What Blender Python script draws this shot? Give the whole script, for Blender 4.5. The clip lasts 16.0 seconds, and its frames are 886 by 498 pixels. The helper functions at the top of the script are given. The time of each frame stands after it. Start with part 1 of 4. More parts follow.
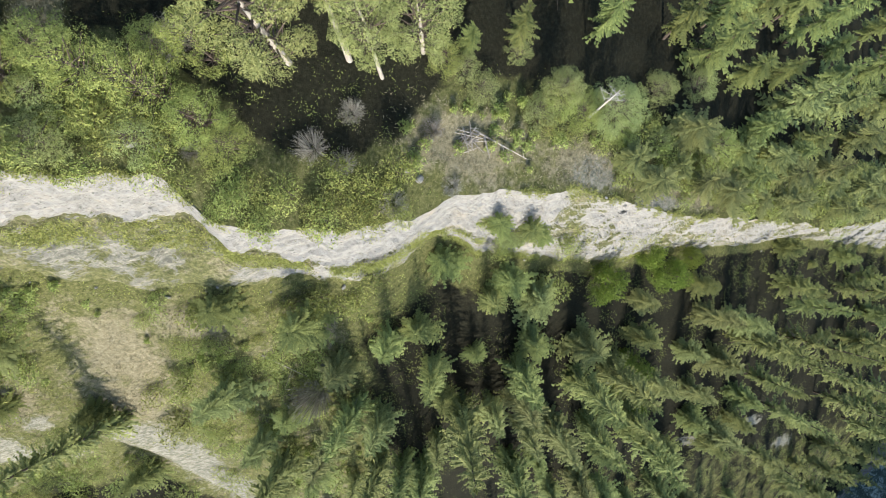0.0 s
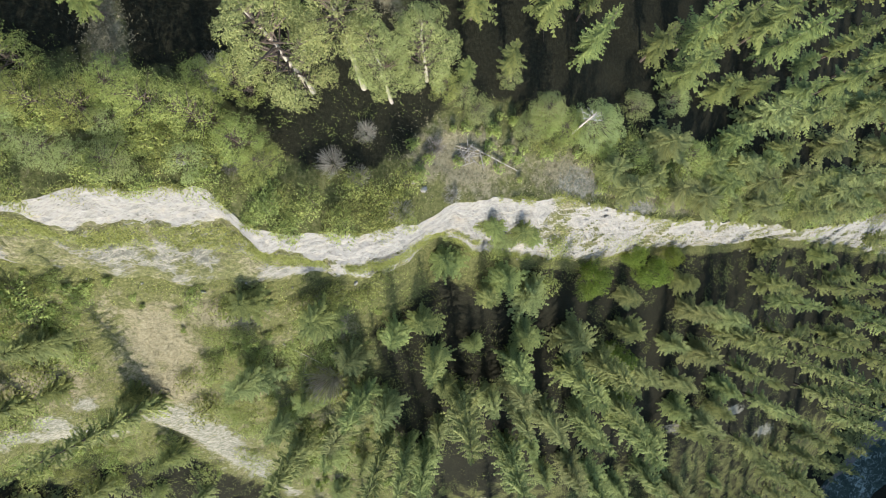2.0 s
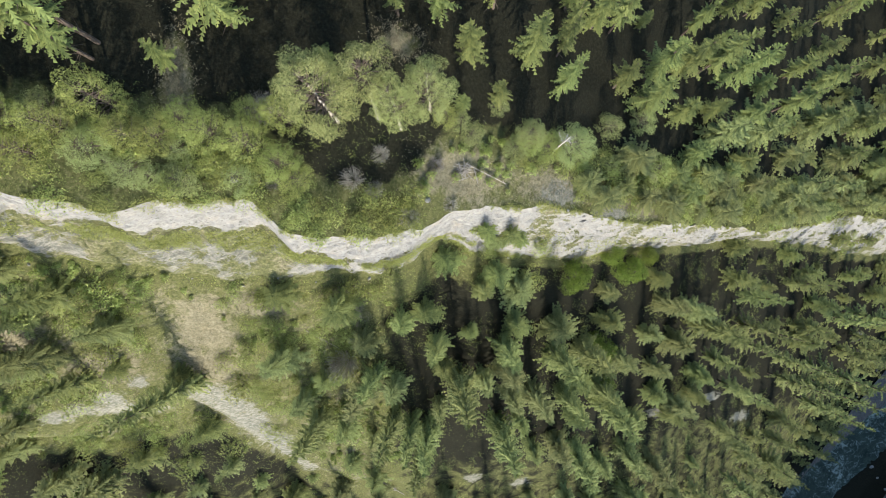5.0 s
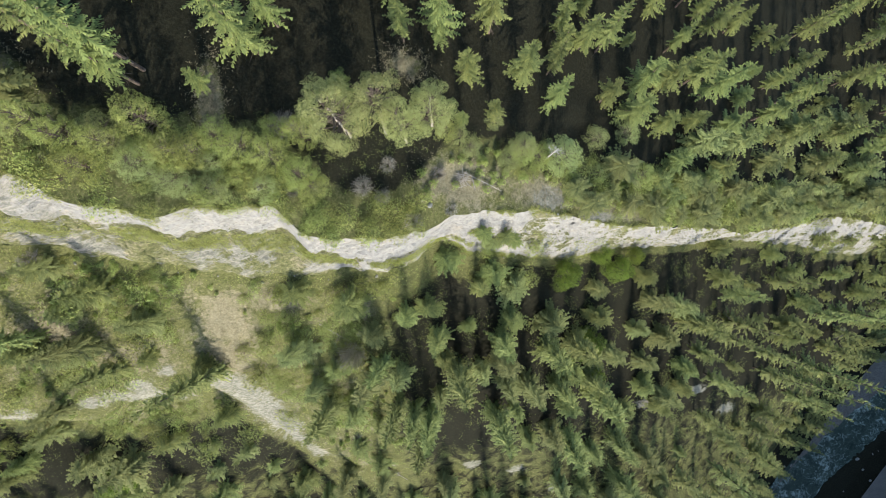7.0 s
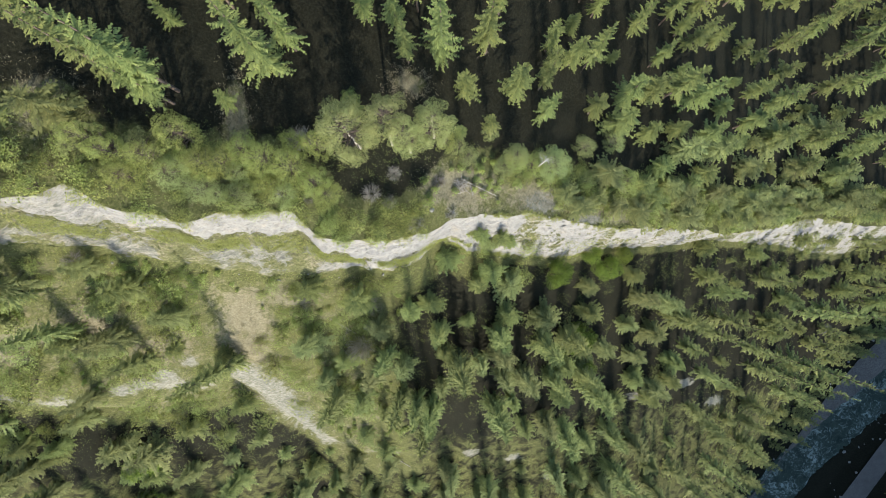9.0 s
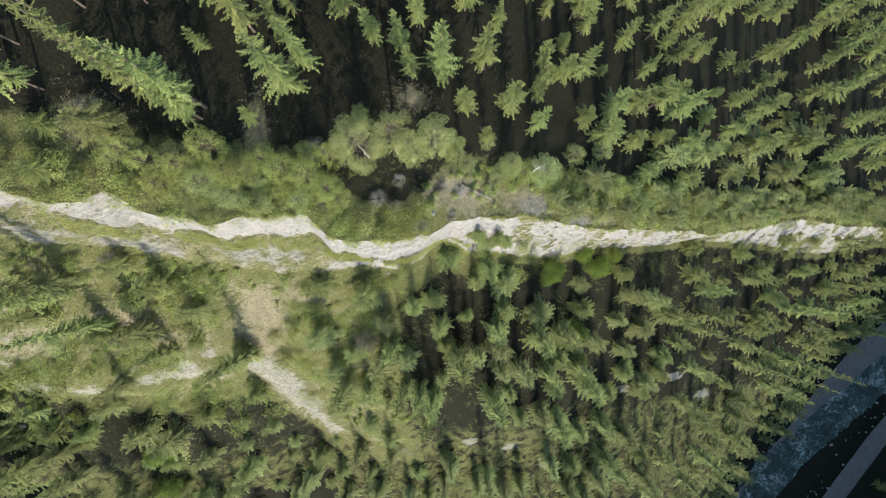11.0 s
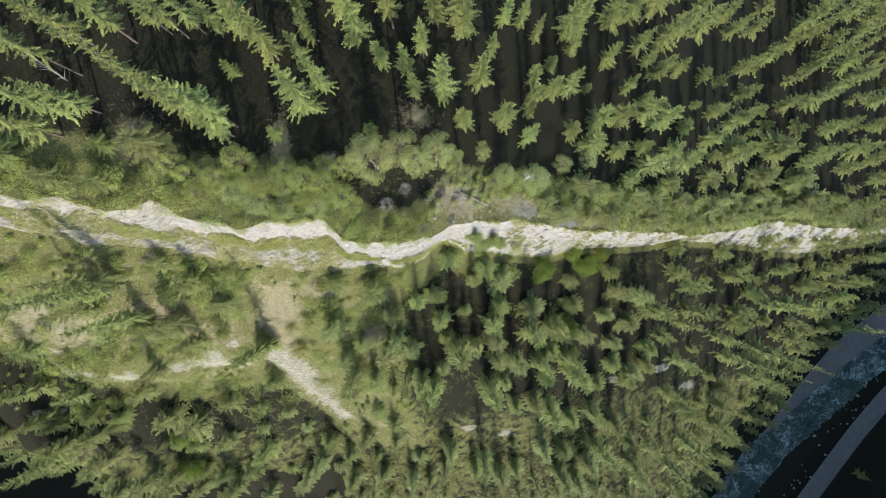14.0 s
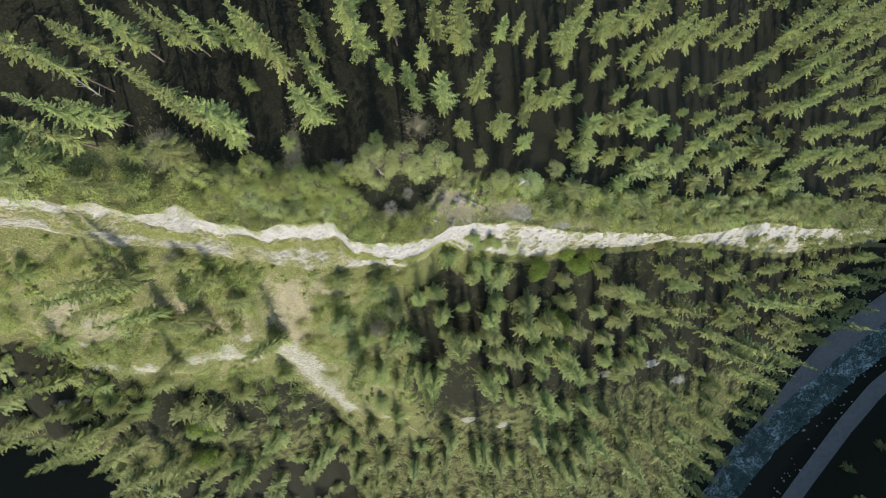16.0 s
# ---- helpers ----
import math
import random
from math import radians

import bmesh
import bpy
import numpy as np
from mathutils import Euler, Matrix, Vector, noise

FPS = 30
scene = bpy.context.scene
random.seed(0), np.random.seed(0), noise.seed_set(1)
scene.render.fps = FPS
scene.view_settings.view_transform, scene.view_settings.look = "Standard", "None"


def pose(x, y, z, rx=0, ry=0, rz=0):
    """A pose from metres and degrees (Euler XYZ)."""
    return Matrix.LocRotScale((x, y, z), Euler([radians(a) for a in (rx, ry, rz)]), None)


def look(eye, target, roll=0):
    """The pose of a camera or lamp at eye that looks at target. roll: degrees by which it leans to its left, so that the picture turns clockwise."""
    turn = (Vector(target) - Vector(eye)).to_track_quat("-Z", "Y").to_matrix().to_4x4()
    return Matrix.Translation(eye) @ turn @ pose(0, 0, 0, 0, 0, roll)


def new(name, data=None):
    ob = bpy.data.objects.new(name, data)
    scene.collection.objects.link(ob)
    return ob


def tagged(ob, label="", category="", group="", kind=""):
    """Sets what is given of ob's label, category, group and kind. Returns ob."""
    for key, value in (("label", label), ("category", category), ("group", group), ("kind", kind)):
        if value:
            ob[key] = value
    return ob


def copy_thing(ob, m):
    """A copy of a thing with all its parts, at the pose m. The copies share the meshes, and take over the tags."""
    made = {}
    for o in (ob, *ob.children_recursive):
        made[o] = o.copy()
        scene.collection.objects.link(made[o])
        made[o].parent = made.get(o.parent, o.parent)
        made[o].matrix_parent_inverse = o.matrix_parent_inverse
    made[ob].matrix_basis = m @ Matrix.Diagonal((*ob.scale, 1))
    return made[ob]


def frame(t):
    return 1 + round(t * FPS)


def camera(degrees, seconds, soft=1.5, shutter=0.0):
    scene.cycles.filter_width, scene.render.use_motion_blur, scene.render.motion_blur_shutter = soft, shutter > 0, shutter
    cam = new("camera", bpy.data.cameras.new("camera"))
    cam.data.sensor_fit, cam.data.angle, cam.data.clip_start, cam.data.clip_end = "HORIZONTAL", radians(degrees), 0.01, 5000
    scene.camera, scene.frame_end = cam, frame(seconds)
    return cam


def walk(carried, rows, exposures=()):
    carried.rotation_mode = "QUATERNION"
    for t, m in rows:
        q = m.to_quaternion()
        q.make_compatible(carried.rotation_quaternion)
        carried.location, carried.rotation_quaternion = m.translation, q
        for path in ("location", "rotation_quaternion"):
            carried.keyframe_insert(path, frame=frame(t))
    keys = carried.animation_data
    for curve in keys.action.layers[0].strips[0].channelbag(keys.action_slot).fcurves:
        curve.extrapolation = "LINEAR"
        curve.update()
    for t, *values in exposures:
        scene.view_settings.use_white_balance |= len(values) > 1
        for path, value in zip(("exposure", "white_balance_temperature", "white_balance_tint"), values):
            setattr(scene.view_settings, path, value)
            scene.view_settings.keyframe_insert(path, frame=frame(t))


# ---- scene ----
cam = camera(80.0, 16.0, 0.55)
METRES, EYE = 56.0, 56.0
# seconds; east, down and north of the first eye in climbs of METRES; yaw, pitch, roll
ROWS = [
    (0.0, 0.00000, 0.0000, 0.00000, 0.000, 0.000, -0.000),
    (0.5, -0.00025, -0.0312, 0.00025, 0.008, -0.008, 0.010),
    (1.0, -0.00109, -0.0623, 0.00092, -0.008, -0.034, 0.030),
    (1.5, -0.00151, -0.0938, 0.00151, 0.008, -0.050, 0.040),
    (2.0, -0.00193, -0.1255, 0.00185, -0.008, -0.059, 0.060),
    (2.5, -0.00201, -0.1572, 0.00310, -0.008, -0.076, 0.040),
    (3.0, -0.00227, -0.1893, 0.00336, -0.008, -0.067, 0.060),
    (3.5, -0.00252, -0.2209, 0.00403, -0.008, -0.084, 0.050),
    (4.0, -0.00260, -0.2528, 0.00445, -0.008, -0.117, 0.060),
    (6.5, -0.00420, -0.4110, 0.00629, 0.008, -0.151, 0.110),
    (7.0, -0.00445, -0.4428, 0.00705, 0.025, -0.168, 0.110),
    (7.5, -0.00495, -0.4747, 0.00738, 0.017, -0.168, 0.120),
    (8.0, -0.00520, -0.5064, 0.00780, 0.025, -0.151, 0.140),
    (8.5, -0.00579, -0.5380, 0.00806, 0.034, -0.159, 0.150),
    (9.0, -0.00638, -0.5695, 0.00822, 0.034, -0.151, 0.170),
    (11.5, -0.00847, -0.7244, 0.01091, 0.042, -0.218, 0.190),
    (12.0, -0.00864, -0.7552, 0.01158, 0.050, -0.201, 0.180),
    (12.5, -0.00898, -0.7858, 0.01217, 0.059, -0.201, 0.190),
    (13.0, -0.00915, -0.8164, 0.01275, 0.050, -0.185, 0.200),
    (13.5, -0.00940, -0.8469, 0.01301, 0.059, -0.210, 0.210),
    (14.0, -0.00973, -0.8773, 0.01317, 0.059, -0.227, 0.230),
    (14.5, -0.00973, -0.9079, 0.01368, 0.059, -0.227, 0.250),
    (15.0, -0.00982, -0.9385, 0.01435, 0.059, -0.235, 0.250),
    (15.5, -0.00999, -0.9691, 0.01468, 0.059, -0.260, 0.250),
    (16.0, -0.01007, -0.9997, 0.01502, 0.067, -0.243, 0.260),
]
walk(cam, [(t, pose(0, 0, EYE, -90) @ pose(METRES * x, METRES * y, METRES * z, 90 + pitch, roll, yaw)) for t, x, y, z, yaw, pitch, roll in ROWS])

# ---- world, sun ----
SUN_HEIGHT, SUN_EAST = 19.0, 7.0      # degrees above the horizon, degrees east of south
world = bpy.data.worlds.new("world")
scene.world = world
world.use_nodes = True
wn, wl = world.node_tree.nodes, world.node_tree.links
sky = wn.new("ShaderNodeTexSky")
sky.sky_type, sky.sun_disc = "NISHITA", False
sky.sun_elevation, sky.sun_rotation = radians(SUN_HEIGHT), radians(180 - SUN_EAST)
sky.altitude, sky.air_density, sky.dust_density = 900, 1.0, 1.2
wn["Background"].inputs["Strength"].default_value = 0.31
wl.new(sky.outputs[0], wn["Background"].inputs["Color"])
sun_data = bpy.data.lights.new("sun", "SUN")
sun_data.energy, sun_data.angle, sun_data.color = 5.4, radians(0.53), (1.0, 0.95, 0.86)
sun = new("sun", sun_data)
sun_way = Vector((math.sin(radians(SUN_EAST)) * math.cos(radians(SUN_HEIGHT)), -math.cos(radians(SUN_EAST)) * math.cos(radians(SUN_HEIGHT)), math.sin(radians(SUN_HEIGHT))))
sun.matrix_world = look(sun_way * 300, (0, 0, 0))
scene.view_settings.exposure = 0.50


# ---- materials ----
def material(name, rough=0.9, spec=0.2):
    m = bpy.data.materials.new(name)
    m.use_nodes = True
    n, l = m.node_tree.nodes, m.node_tree.links
    b = n["Principled BSDF"]
    b.inputs["Roughness"].default_value, b.inputs["Specular IOR Level"].default_value = rough, spec
    return m, n, l, b


def noise_tex(n, l, scale, detail=4, rough=0.6, warp=0.0, stretch=None):
    c = n.new("ShaderNodeTexCoord")
    t = n.new("ShaderNodeTexNoise")
    t.inputs["Scale"].default_value, t.inputs["Detail"].default_value = scale, detail
    t.inputs["Roughness"].default_value, t.inputs["Distortion"].default_value = rough, warp
    if stretch:
        mp = n.new("ShaderNodeMapping")
        mp.inputs["Scale"].default_value = stretch
        l.new(c.outputs["Object"], mp.inputs[0])
        l.new(mp.outputs[0], t.inputs["Vector"])
    else:
        l.new(c.outputs["Object"], t.inputs["Vector"])
    return t.outputs["Fac"]


def ramp(n, l, fac, stops):
    r = n.new("ShaderNodeValToRGB")
    e = r.color_ramp.elements
    for i, (p, c) in enumerate(stops):
        el = e[i] if i < 2 else e.new(p)
        el.position, el.color = p, (*c, 1)
    l.new(fac, r.inputs[0])
    return r.outputs["Color"]


def mix(n, l, fac, a, b, kind="MIX"):
    m = n.new("ShaderNodeMix")
    m.data_type, m.blend_type = "RGBA", kind
    for sock, v in ((m.inputs[0], fac), (m.inputs[6], a), (m.inputs[7], b)):
        if isinstance(v, (int, float)):
            sock.default_value = v
        elif isinstance(v, tuple):
            sock.default_value = (*v, 1)
        else:
            l.new(v, sock)
    return m.outputs[2]


def step(n, l, fac, lo, hi):
    m = n.new("ShaderNodeMapRange")
    m.interpolation_type = "SMOOTHSTEP"
    m.inputs["From Min"].default_value, m.inputs["From Max"].default_value = lo, hi
    l.new(fac, m.inputs["Value"])
    return m.outputs[0]


def maths(n, l, op, a, b):
    m = n.new("ShaderNodeMath")
    m.operation = op
    for sock, v in ((m.inputs[0], a), (m.inputs[1], b)):
        if isinstance(v, (int, float)):
            sock.default_value = v
        else:
            l.new(v, sock)
    return m.outputs[0]


def bump(n, l, b, height, strength, distance):
    k = n.new("ShaderNodeBump")
    k.inputs["Strength"].default_value, k.inputs["Distance"].default_value = strength, distance
    l.new(height, k.inputs["Height"])
    l.new(k.outputs[0], b.inputs["Normal"])


def cover(n, name):
    a = n.new("ShaderNodeAttribute")
    a.attribute_name = name
    return a.outputs["Fac"]


def limestone(n, l):
    """White weathered limestone: pale faces, grey-brown stains, dark dashes along the beds for cracks and painted
    overhang shade.
    """
    big = noise_tex(n, l, 0.35, 6, 0.65, 0.4)
    mid = noise_tex(n, l, 1.6, 6, 0.7, 0.3, (1, 1, 2.2))
    fine = noise_tex(n, l, 7.0, 5, 0.7)
    col = ramp(n, l, mid, [(0.28, (0.125, 0.120, 0.108)), (0.38, (0.198, 0.190, 0.171)), (0.56, (0.248, 0.239, 0.217)), (0.8, (0.292, 0.283, 0.258))])
    col = mix(n, l, step(n, l, big, 0.54, 0.72), col, (0.284, 0.254, 0.205))
    col = mix(n, l, maths(n, l, "MULTIPLY", step(n, l, fine, 0.60, 0.76), 0.45), col, (0.158, 0.149, 0.125))
    # dark dashes along the beds: cracks, and shadows of small overhangs painted in
    dash = noise_tex(n, l, 2.6, 5, 0.75, 0.2, (0.55, 1.6, 2.6))
    col = mix(n, l, maths(n, l, "MULTIPLY", step(n, l, dash, 0.56, 0.63), 0.85), col, (0.10, 0.097, 0.086))
    lichen = noise_tex(n, l, 0.9, 5, 0.65, 0.6)
    col = mix(n, l, maths(n, l, "MULTIPLY", step(n, l, lichen, 0.58, 0.72), 0.55), col, (0.16, 0.16, 0.115))
    return col, maths(n, l, "ADD", maths(n, l, "MULTIPLY", mid, 0.6), maths(n, l, "MULTIPLY", dash, 0.6))


def turf(n, l):
    """Green turf and moss, dry straw grass where "straw" is high, brown fallen needles under the trees, darkened as
    painted shade.
    """
    fine = noise_tex(n, l, 3.2, 6, 0.7)
    mid = noise_tex(n, l, 0.45, 5, 0.6, 0.5)
    grain = noise_tex(n, l, 14.0, 4, 0.7)
    green = ramp(n, l, fine, [(0.3, (0.036, 0.042, 0.015)), (0.5, (0.092, 0.096, 0.034)), (0.72, (0.172, 0.162, 0.076))])
    straw = ramp(n, l, fine, [(0.28, (0.078, 0.074, 0.040)), (0.5, (0.190, 0.168, 0.104)), (0.75, (0.295, 0.264, 0.178))])
    # needle brown taken almost to black, so the wood's shade sits in the colour
    shaded_litter = ramp(n, l, fine, [(0.3, (0.008, 0.008, 0.005)), (0.5, (0.015, 0.015, 0.009)), (0.75, (0.034, 0.033, 0.020))])
    opened = step(n, l, maths(n, l, "ADD", cover(n, "straw"), maths(n, l, "MULTIPLY", maths(n, l, "SUBTRACT", maths(n, l, "ADD", mid, noise_tex(n, l, 1.7, 5, 0.7)), 1.0), 1.7)), 0.25, 0.85)
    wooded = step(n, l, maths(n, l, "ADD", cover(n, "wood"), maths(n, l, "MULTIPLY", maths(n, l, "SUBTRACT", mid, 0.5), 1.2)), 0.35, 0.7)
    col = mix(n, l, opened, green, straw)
    col = mix(n, l, wooded, col, shaded_litter)
    col = mix(n, l, 0.35, col, ramp(n, l, grain, [(0.35, (0.12, 0.12, 0.11)), (0.65, (1.75, 1.75, 1.75))]), "MULTIPLY")
    return col, maths(n, l, "ADD", fine, maths(n, l, "MULTIPLY", grain, 0.5))


def make_ground():
    m, n, l, b = material("turf_and_shaded_floor", 0.95, 0.1)
    col, h = turf(n, l)
    rock, hr = limestone(n, l)
    g = n.new("ShaderNodeNewGeometry")
    bare = step(n, l, maths(n, l, "ADD", cover(n, "rock"), maths(n, l, "MULTIPLY", maths(n, l, "SUBTRACT", noise_tex(n, l, 0.8, 8, 0.78, 0.5), 0.5), 2.6)), 0.45, 0.75)
    streak = noise_tex(n, l, 2.4, 8, 0.78, 0.5, (0.5, 1.4, 1.4))
    rock = mix(n, l, 0.72, rock, mix(n, l, step(n, l, streak, 0.4, 0.62), (0.085, 0.088, 0.05), (0.29, 0.27, 0.21)))
    l.new(mix(n, l, bare, col, rock), b.inputs["Base Color"])
    bump(n, l, b, h, 0.8, 0.12)
    return m


def make_cliff():
    m, n, l, b = material("limestone_cliff", 0.85, 0.25)
    rock, hr = limestone(n, l)
    col, h = turf(n, l)
    g = n.new("ShaderNodeNewGeometry")
    s = n.new("ShaderNodeSeparateXYZ")
    l.new(g.outputs["Normal"], s.inputs[0])
    beds = noise_tex(n, l, 1.3, 8, 0.78, 0.5, (0.5, 1.1, 2.4))
    patch = maths(n, l, "ADD", maths(n, l, "MULTIPLY", noise_tex(n, l, 0.42, 7, 0.72, 0.4), 0.55), maths(n, l, "MULTIPLY", beds, 0.45))
    dull = step(n, l, maths(n, l, "ADD", cover(n, "dull"), maths(n, l, "MULTIPLY", maths(n, l, "SUBTRACT", noise_tex(n, l, 0.6, 6, 0.7), 0.5), 1.6)), 0.3, 0.9)
    rock = mix(n, l, maths(n, l, "MULTIPLY", dull, 0.75), rock, mix(n, l, step(n, l, beds, 0.42, 0.60), (0.075, 0.075, 0.05), (0.25, 0.235, 0.19)))
    flat = maths(n, l, "ADD", maths(n, l, "MULTIPLY", s.outputs["Z"], 0.28), maths(n, l, "MULTIPLY", maths(n, l, "SUBTRACT", patch, 0.5), 2.6))
    moss = step(n, l, maths(n, l, "ADD", flat, maths(n, l, "MULTIPLY", cover(n, "moss"), 0.5)), 0.46, 0.60)
    l.new(mix(n, l, moss, rock, col), b.inputs["Base Color"])
    bump(n, l, b, hr, 0.7, 0.15)
    return m


def make_leaf(name, dark, mid, light, through_light=0.3, lit_tips=False):
    m, n, l, b = material(name, 0.75, 0.25)
    info = n.new("ShaderNodeObjectInfo")
    g = n.new("ShaderNodeNewGeometry")
    col = ramp(n, l, g.outputs["Random Per Island"], [(0.0, dark), (0.5, mid), (1.0, light)])
    if lit_tips:      # painted crown light: pale twig ends as sunlit new growth, dark spines as shade
        col = mix(n, l, cover(n, "lit_tip"), mix(n, l, 0.55, col, dark), mix(n, l, 0.5, col, light))
    hue = n.new("ShaderNodeHueSaturation")
    l.new(maths(n, l, "ADD", maths(n, l, "MULTIPLY", info.outputs["Random"], 0.03), 0.48), hue.inputs["Hue"])
    l.new(maths(n, l, "ADD", maths(n, l, "MULTIPLY", info.outputs["Random"], 0.35), 0.82), hue.inputs["Value"])
    l.new(col, hue.inputs["Color"])
    l.new(hue.outputs[0], b.inputs["Base Color"])
    t = n.new("ShaderNodeBsdfTranslucent")
    l.new(hue.outputs[0], t.inputs["Color"])
    mx = n.new("ShaderNodeMixShader")
    mx.inputs[0].default_value = through_light
    l.new(b.outputs[0], mx.inputs[1])
    l.new(t.outputs[0], mx.inputs[2])
    l.new(mx.outputs[0], n["Material Output"].inputs["Surface"])
    return m


def make_bark(name, dark, light):
    m, n, l, b = material(name, 0.9, 0.15)
    f = noise_tex(n, l, 3.0, 5, 0.7, 0.2, (4, 4, 0.6))
    l.new(ramp(n, l, f, [(0.3, dark), (0.7, light)]), b.inputs["Base Color"])
    bump(n, l, b, f, 0.7, 0.04)
    return m


def make_water():
    m, n, l, b = material("river_water", 0.4, 0.08)
    foam_big = noise_tex(n, l, 0.12, 4, 0.6, 0.8)
    foam = noise_tex(n, l, 0.55, 8, 0.75, 1.4)
    white = step(n, l, maths(n, l, "ADD", foam, maths(n, l, "MULTIPLY", foam_big, 0.6)), 0.78, 1.0)
    deep = ramp(n, l, noise_tex(n, l, 0.25, 4), [(0.3, (0.020, 0.034, 0.027)), (0.7, (0.050, 0.072, 0.056))])
    l.new(mix(n, l, white, deep, (0.27, 0.33, 0.29)), b.inputs["Base Color"])
    l.new(maths(n, l, "ADD", maths(n, l, "MULTIPLY", white, 0.4), 0.3), b.inputs["Roughness"])
    bump(n, l, b, foam, 0.8, 0.5)
    return m


def make_gravel(name, dark, light, scale):
    m, n, l, b = material(name, 0.9, 0.2)
    a = noise_tex(n, l, scale, 6, 0.75)
    k = noise_tex(n, l, scale * 0.08, 4, 0.6)
    col = ramp(n, l, a, [(0.3, dark), (0.7, light)])
    l.new(mix(n, l, 0.5, col, ramp(n, l, k, [(0.3, (0.6, 0.6, 0.58)), (0.7, (1.15, 1.12, 1.08))]), "MULTIPLY"), b.inputs["Base Color"])
    bump(n, l, b, a, 0.8, 0.08)
    return m


M_GROUND, M_CLIFF = make_ground(), make_cliff()
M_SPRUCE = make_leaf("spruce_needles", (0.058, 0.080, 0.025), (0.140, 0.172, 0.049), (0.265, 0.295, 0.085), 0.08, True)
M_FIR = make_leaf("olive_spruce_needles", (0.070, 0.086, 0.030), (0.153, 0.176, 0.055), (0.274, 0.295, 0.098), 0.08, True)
M_PINE = make_leaf("pine_needles", (0.179, 0.222, 0.078), (0.256, 0.293, 0.103), (0.337, 0.370, 0.140), 0.15)
M_LEAF = make_leaf("broad_leaves", (0.160, 0.199, 0.053), (0.237, 0.277, 0.073), (0.325, 0.344, 0.100), 0.15)
M_SHRUB = make_leaf("shrub_leaves", (0.168, 0.208, 0.058), (0.246, 0.293, 0.077), (0.336, 0.364, 0.108), 0.15)
M_FRESH = make_leaf("fresh_leaves", (0.090, 0.144, 0.022), (0.153, 0.224, 0.033), (0.225, 0.288, 0.055), 0.4)
M_DEADTWIG = make_leaf("bare_twigs", (0.16, 0.14, 0.11), (0.27, 0.25, 0.21), (0.38, 0.36, 0.31), 0.05)
M_BARK = make_bark("spruce_bark", (0.05, 0.038, 0.03), (0.16, 0.125, 0.10))
M_PALE = make_bark("pale_bark", (0.20, 0.17, 0.14), (0.46, 0.42, 0.36))
M_WATER = make_water()
M_GRAVEL = make_gravel("river_gravel", (0.05, 0.048, 0.042), (0.20, 0.19, 0.165), 2.2)
M_ROAD = make_gravel("gravel_road", (0.10, 0.092, 0.082), (0.155, 0.145, 0.13), 5.0)


# ---- the lie of the land ----
def knots(x, table):
    xs, zs = zip(*table)
    return (np.interp(x - 0.4, xs, zs) + np.interp(x, xs, zs) + np.interp(x + 0.4, xs, zs)) / 3


# height of the cliff's brink and foot, going east
BRINK_Z = [(-140, 78), (-100, 56), (-64, 41), (-44, 30.5), (-26, 22), (-20, 18), (-7, 12), (1, 9), (12, 4), (20, -2), (37, -13), (49, -21), (70, -36), (91, -52), (124, -64), (160, -88), (200, -104), (300, -110)]
FOOT_Z = [(-140, 62), (-100, 45), (-64, 28), (-42, 15.5), (-32, 10), (-19, 5.5), (-5, 0), (6, -7), (22, -18), (43, -32), (64, -43), (90, -60), (120, -76), (160, -97), (200, -110), (300, -116)]
# where brink and foot run, in plan
BRINK_Y = [(-140, 12), (-75, 9), (-62, 8.0), (-54.3, 7.2), (-51.9, 7.6), (-49.4, 6.7), (-46.8, 5.9), (-44.6, 6.4), (-42.3, 7.8), (-39.9, 6.4), (-38, 4.9), (-33.9, 4.4), (-31.6, 3.4), (-29.5, 4.3), (-26, 4.9), (-20.2, 5.1), (-19.3, 4.1), (-17, 1.9), (-13.7, 1.5), (-10.7, 1.4), (-7.8, 1.6), (-5, 2.1), (-3, 2.6), (-1.2, 3.2), (0.8, 4.3), (2.8, 5.1), (6, 5.5), (10.6, 5.4), (13, 6.2), (19, 5.2), (30, 4.0), (53, 4.1), (64, 3.2), (86, 5.6), (97, 7.8), (107, 8.0), (120, 6.1), (200, 8)]
FOOT_Y = [(-140, 6), (-75, 4.5), (-62, 3.4), (-57.6, 1.9), (-53.5, 0.9), (-47, 0.9), (-41.7, -0.7), (-36.6, -1.3), (-32, -2.8), (-26.6, -3.4), (-19.2, -3.5), (-14.4, -2.6), (-9.5, -3.2), (-6.4, -2.6), (-4.3, -1.4), (-2.5, 0.4), (-1, 1.4), (1, 1.2), (4, -0.2), (8, -0.6), (16, -1.5), (23, -1.8), (37, 0.3), (54, 0.8), (63, 2.0), (75, 2.0), (97, 0.8), (109, -1.5), (123, -2.2), (143, 1), (200, 2)]
# the white upper face: how far out it ends, going from brink (0) to foot (1); then where the ledge below it ends
FACE_END = [(-140, 0.2), (-57, 0.2), (-52, 0.2), (-46, 0.34), (-43, 0.48), (-40, 0.38), (-37.5, 0.24), (-33, 0.26), (-29.6, 0.28), (-25.8, 0.24), (-21, 0.27), (-18, 0.34), (-13.5, 0.52), (-9, 0.58), (-4, 0.64), (2, 0.7), (8, 0.5), (14, 0.36), (200, 0.36)]
LEDGE_END = [(-140, 0.6), (-44, 0.68), (-38, 0.5), (-26, 0.52), (-18, 0.66), (-9, 0.8), (-4, 0.8), (4, 0.74), (200, 0.62)]
SOUTH_FALL = [(-64, 0.68), (-40, 0.82), (-31, 0.88), (-14, 0.76), (6, 0.66), (26, 0.5), (53, 0.36), (78, 0.3), (120, 0.3)]
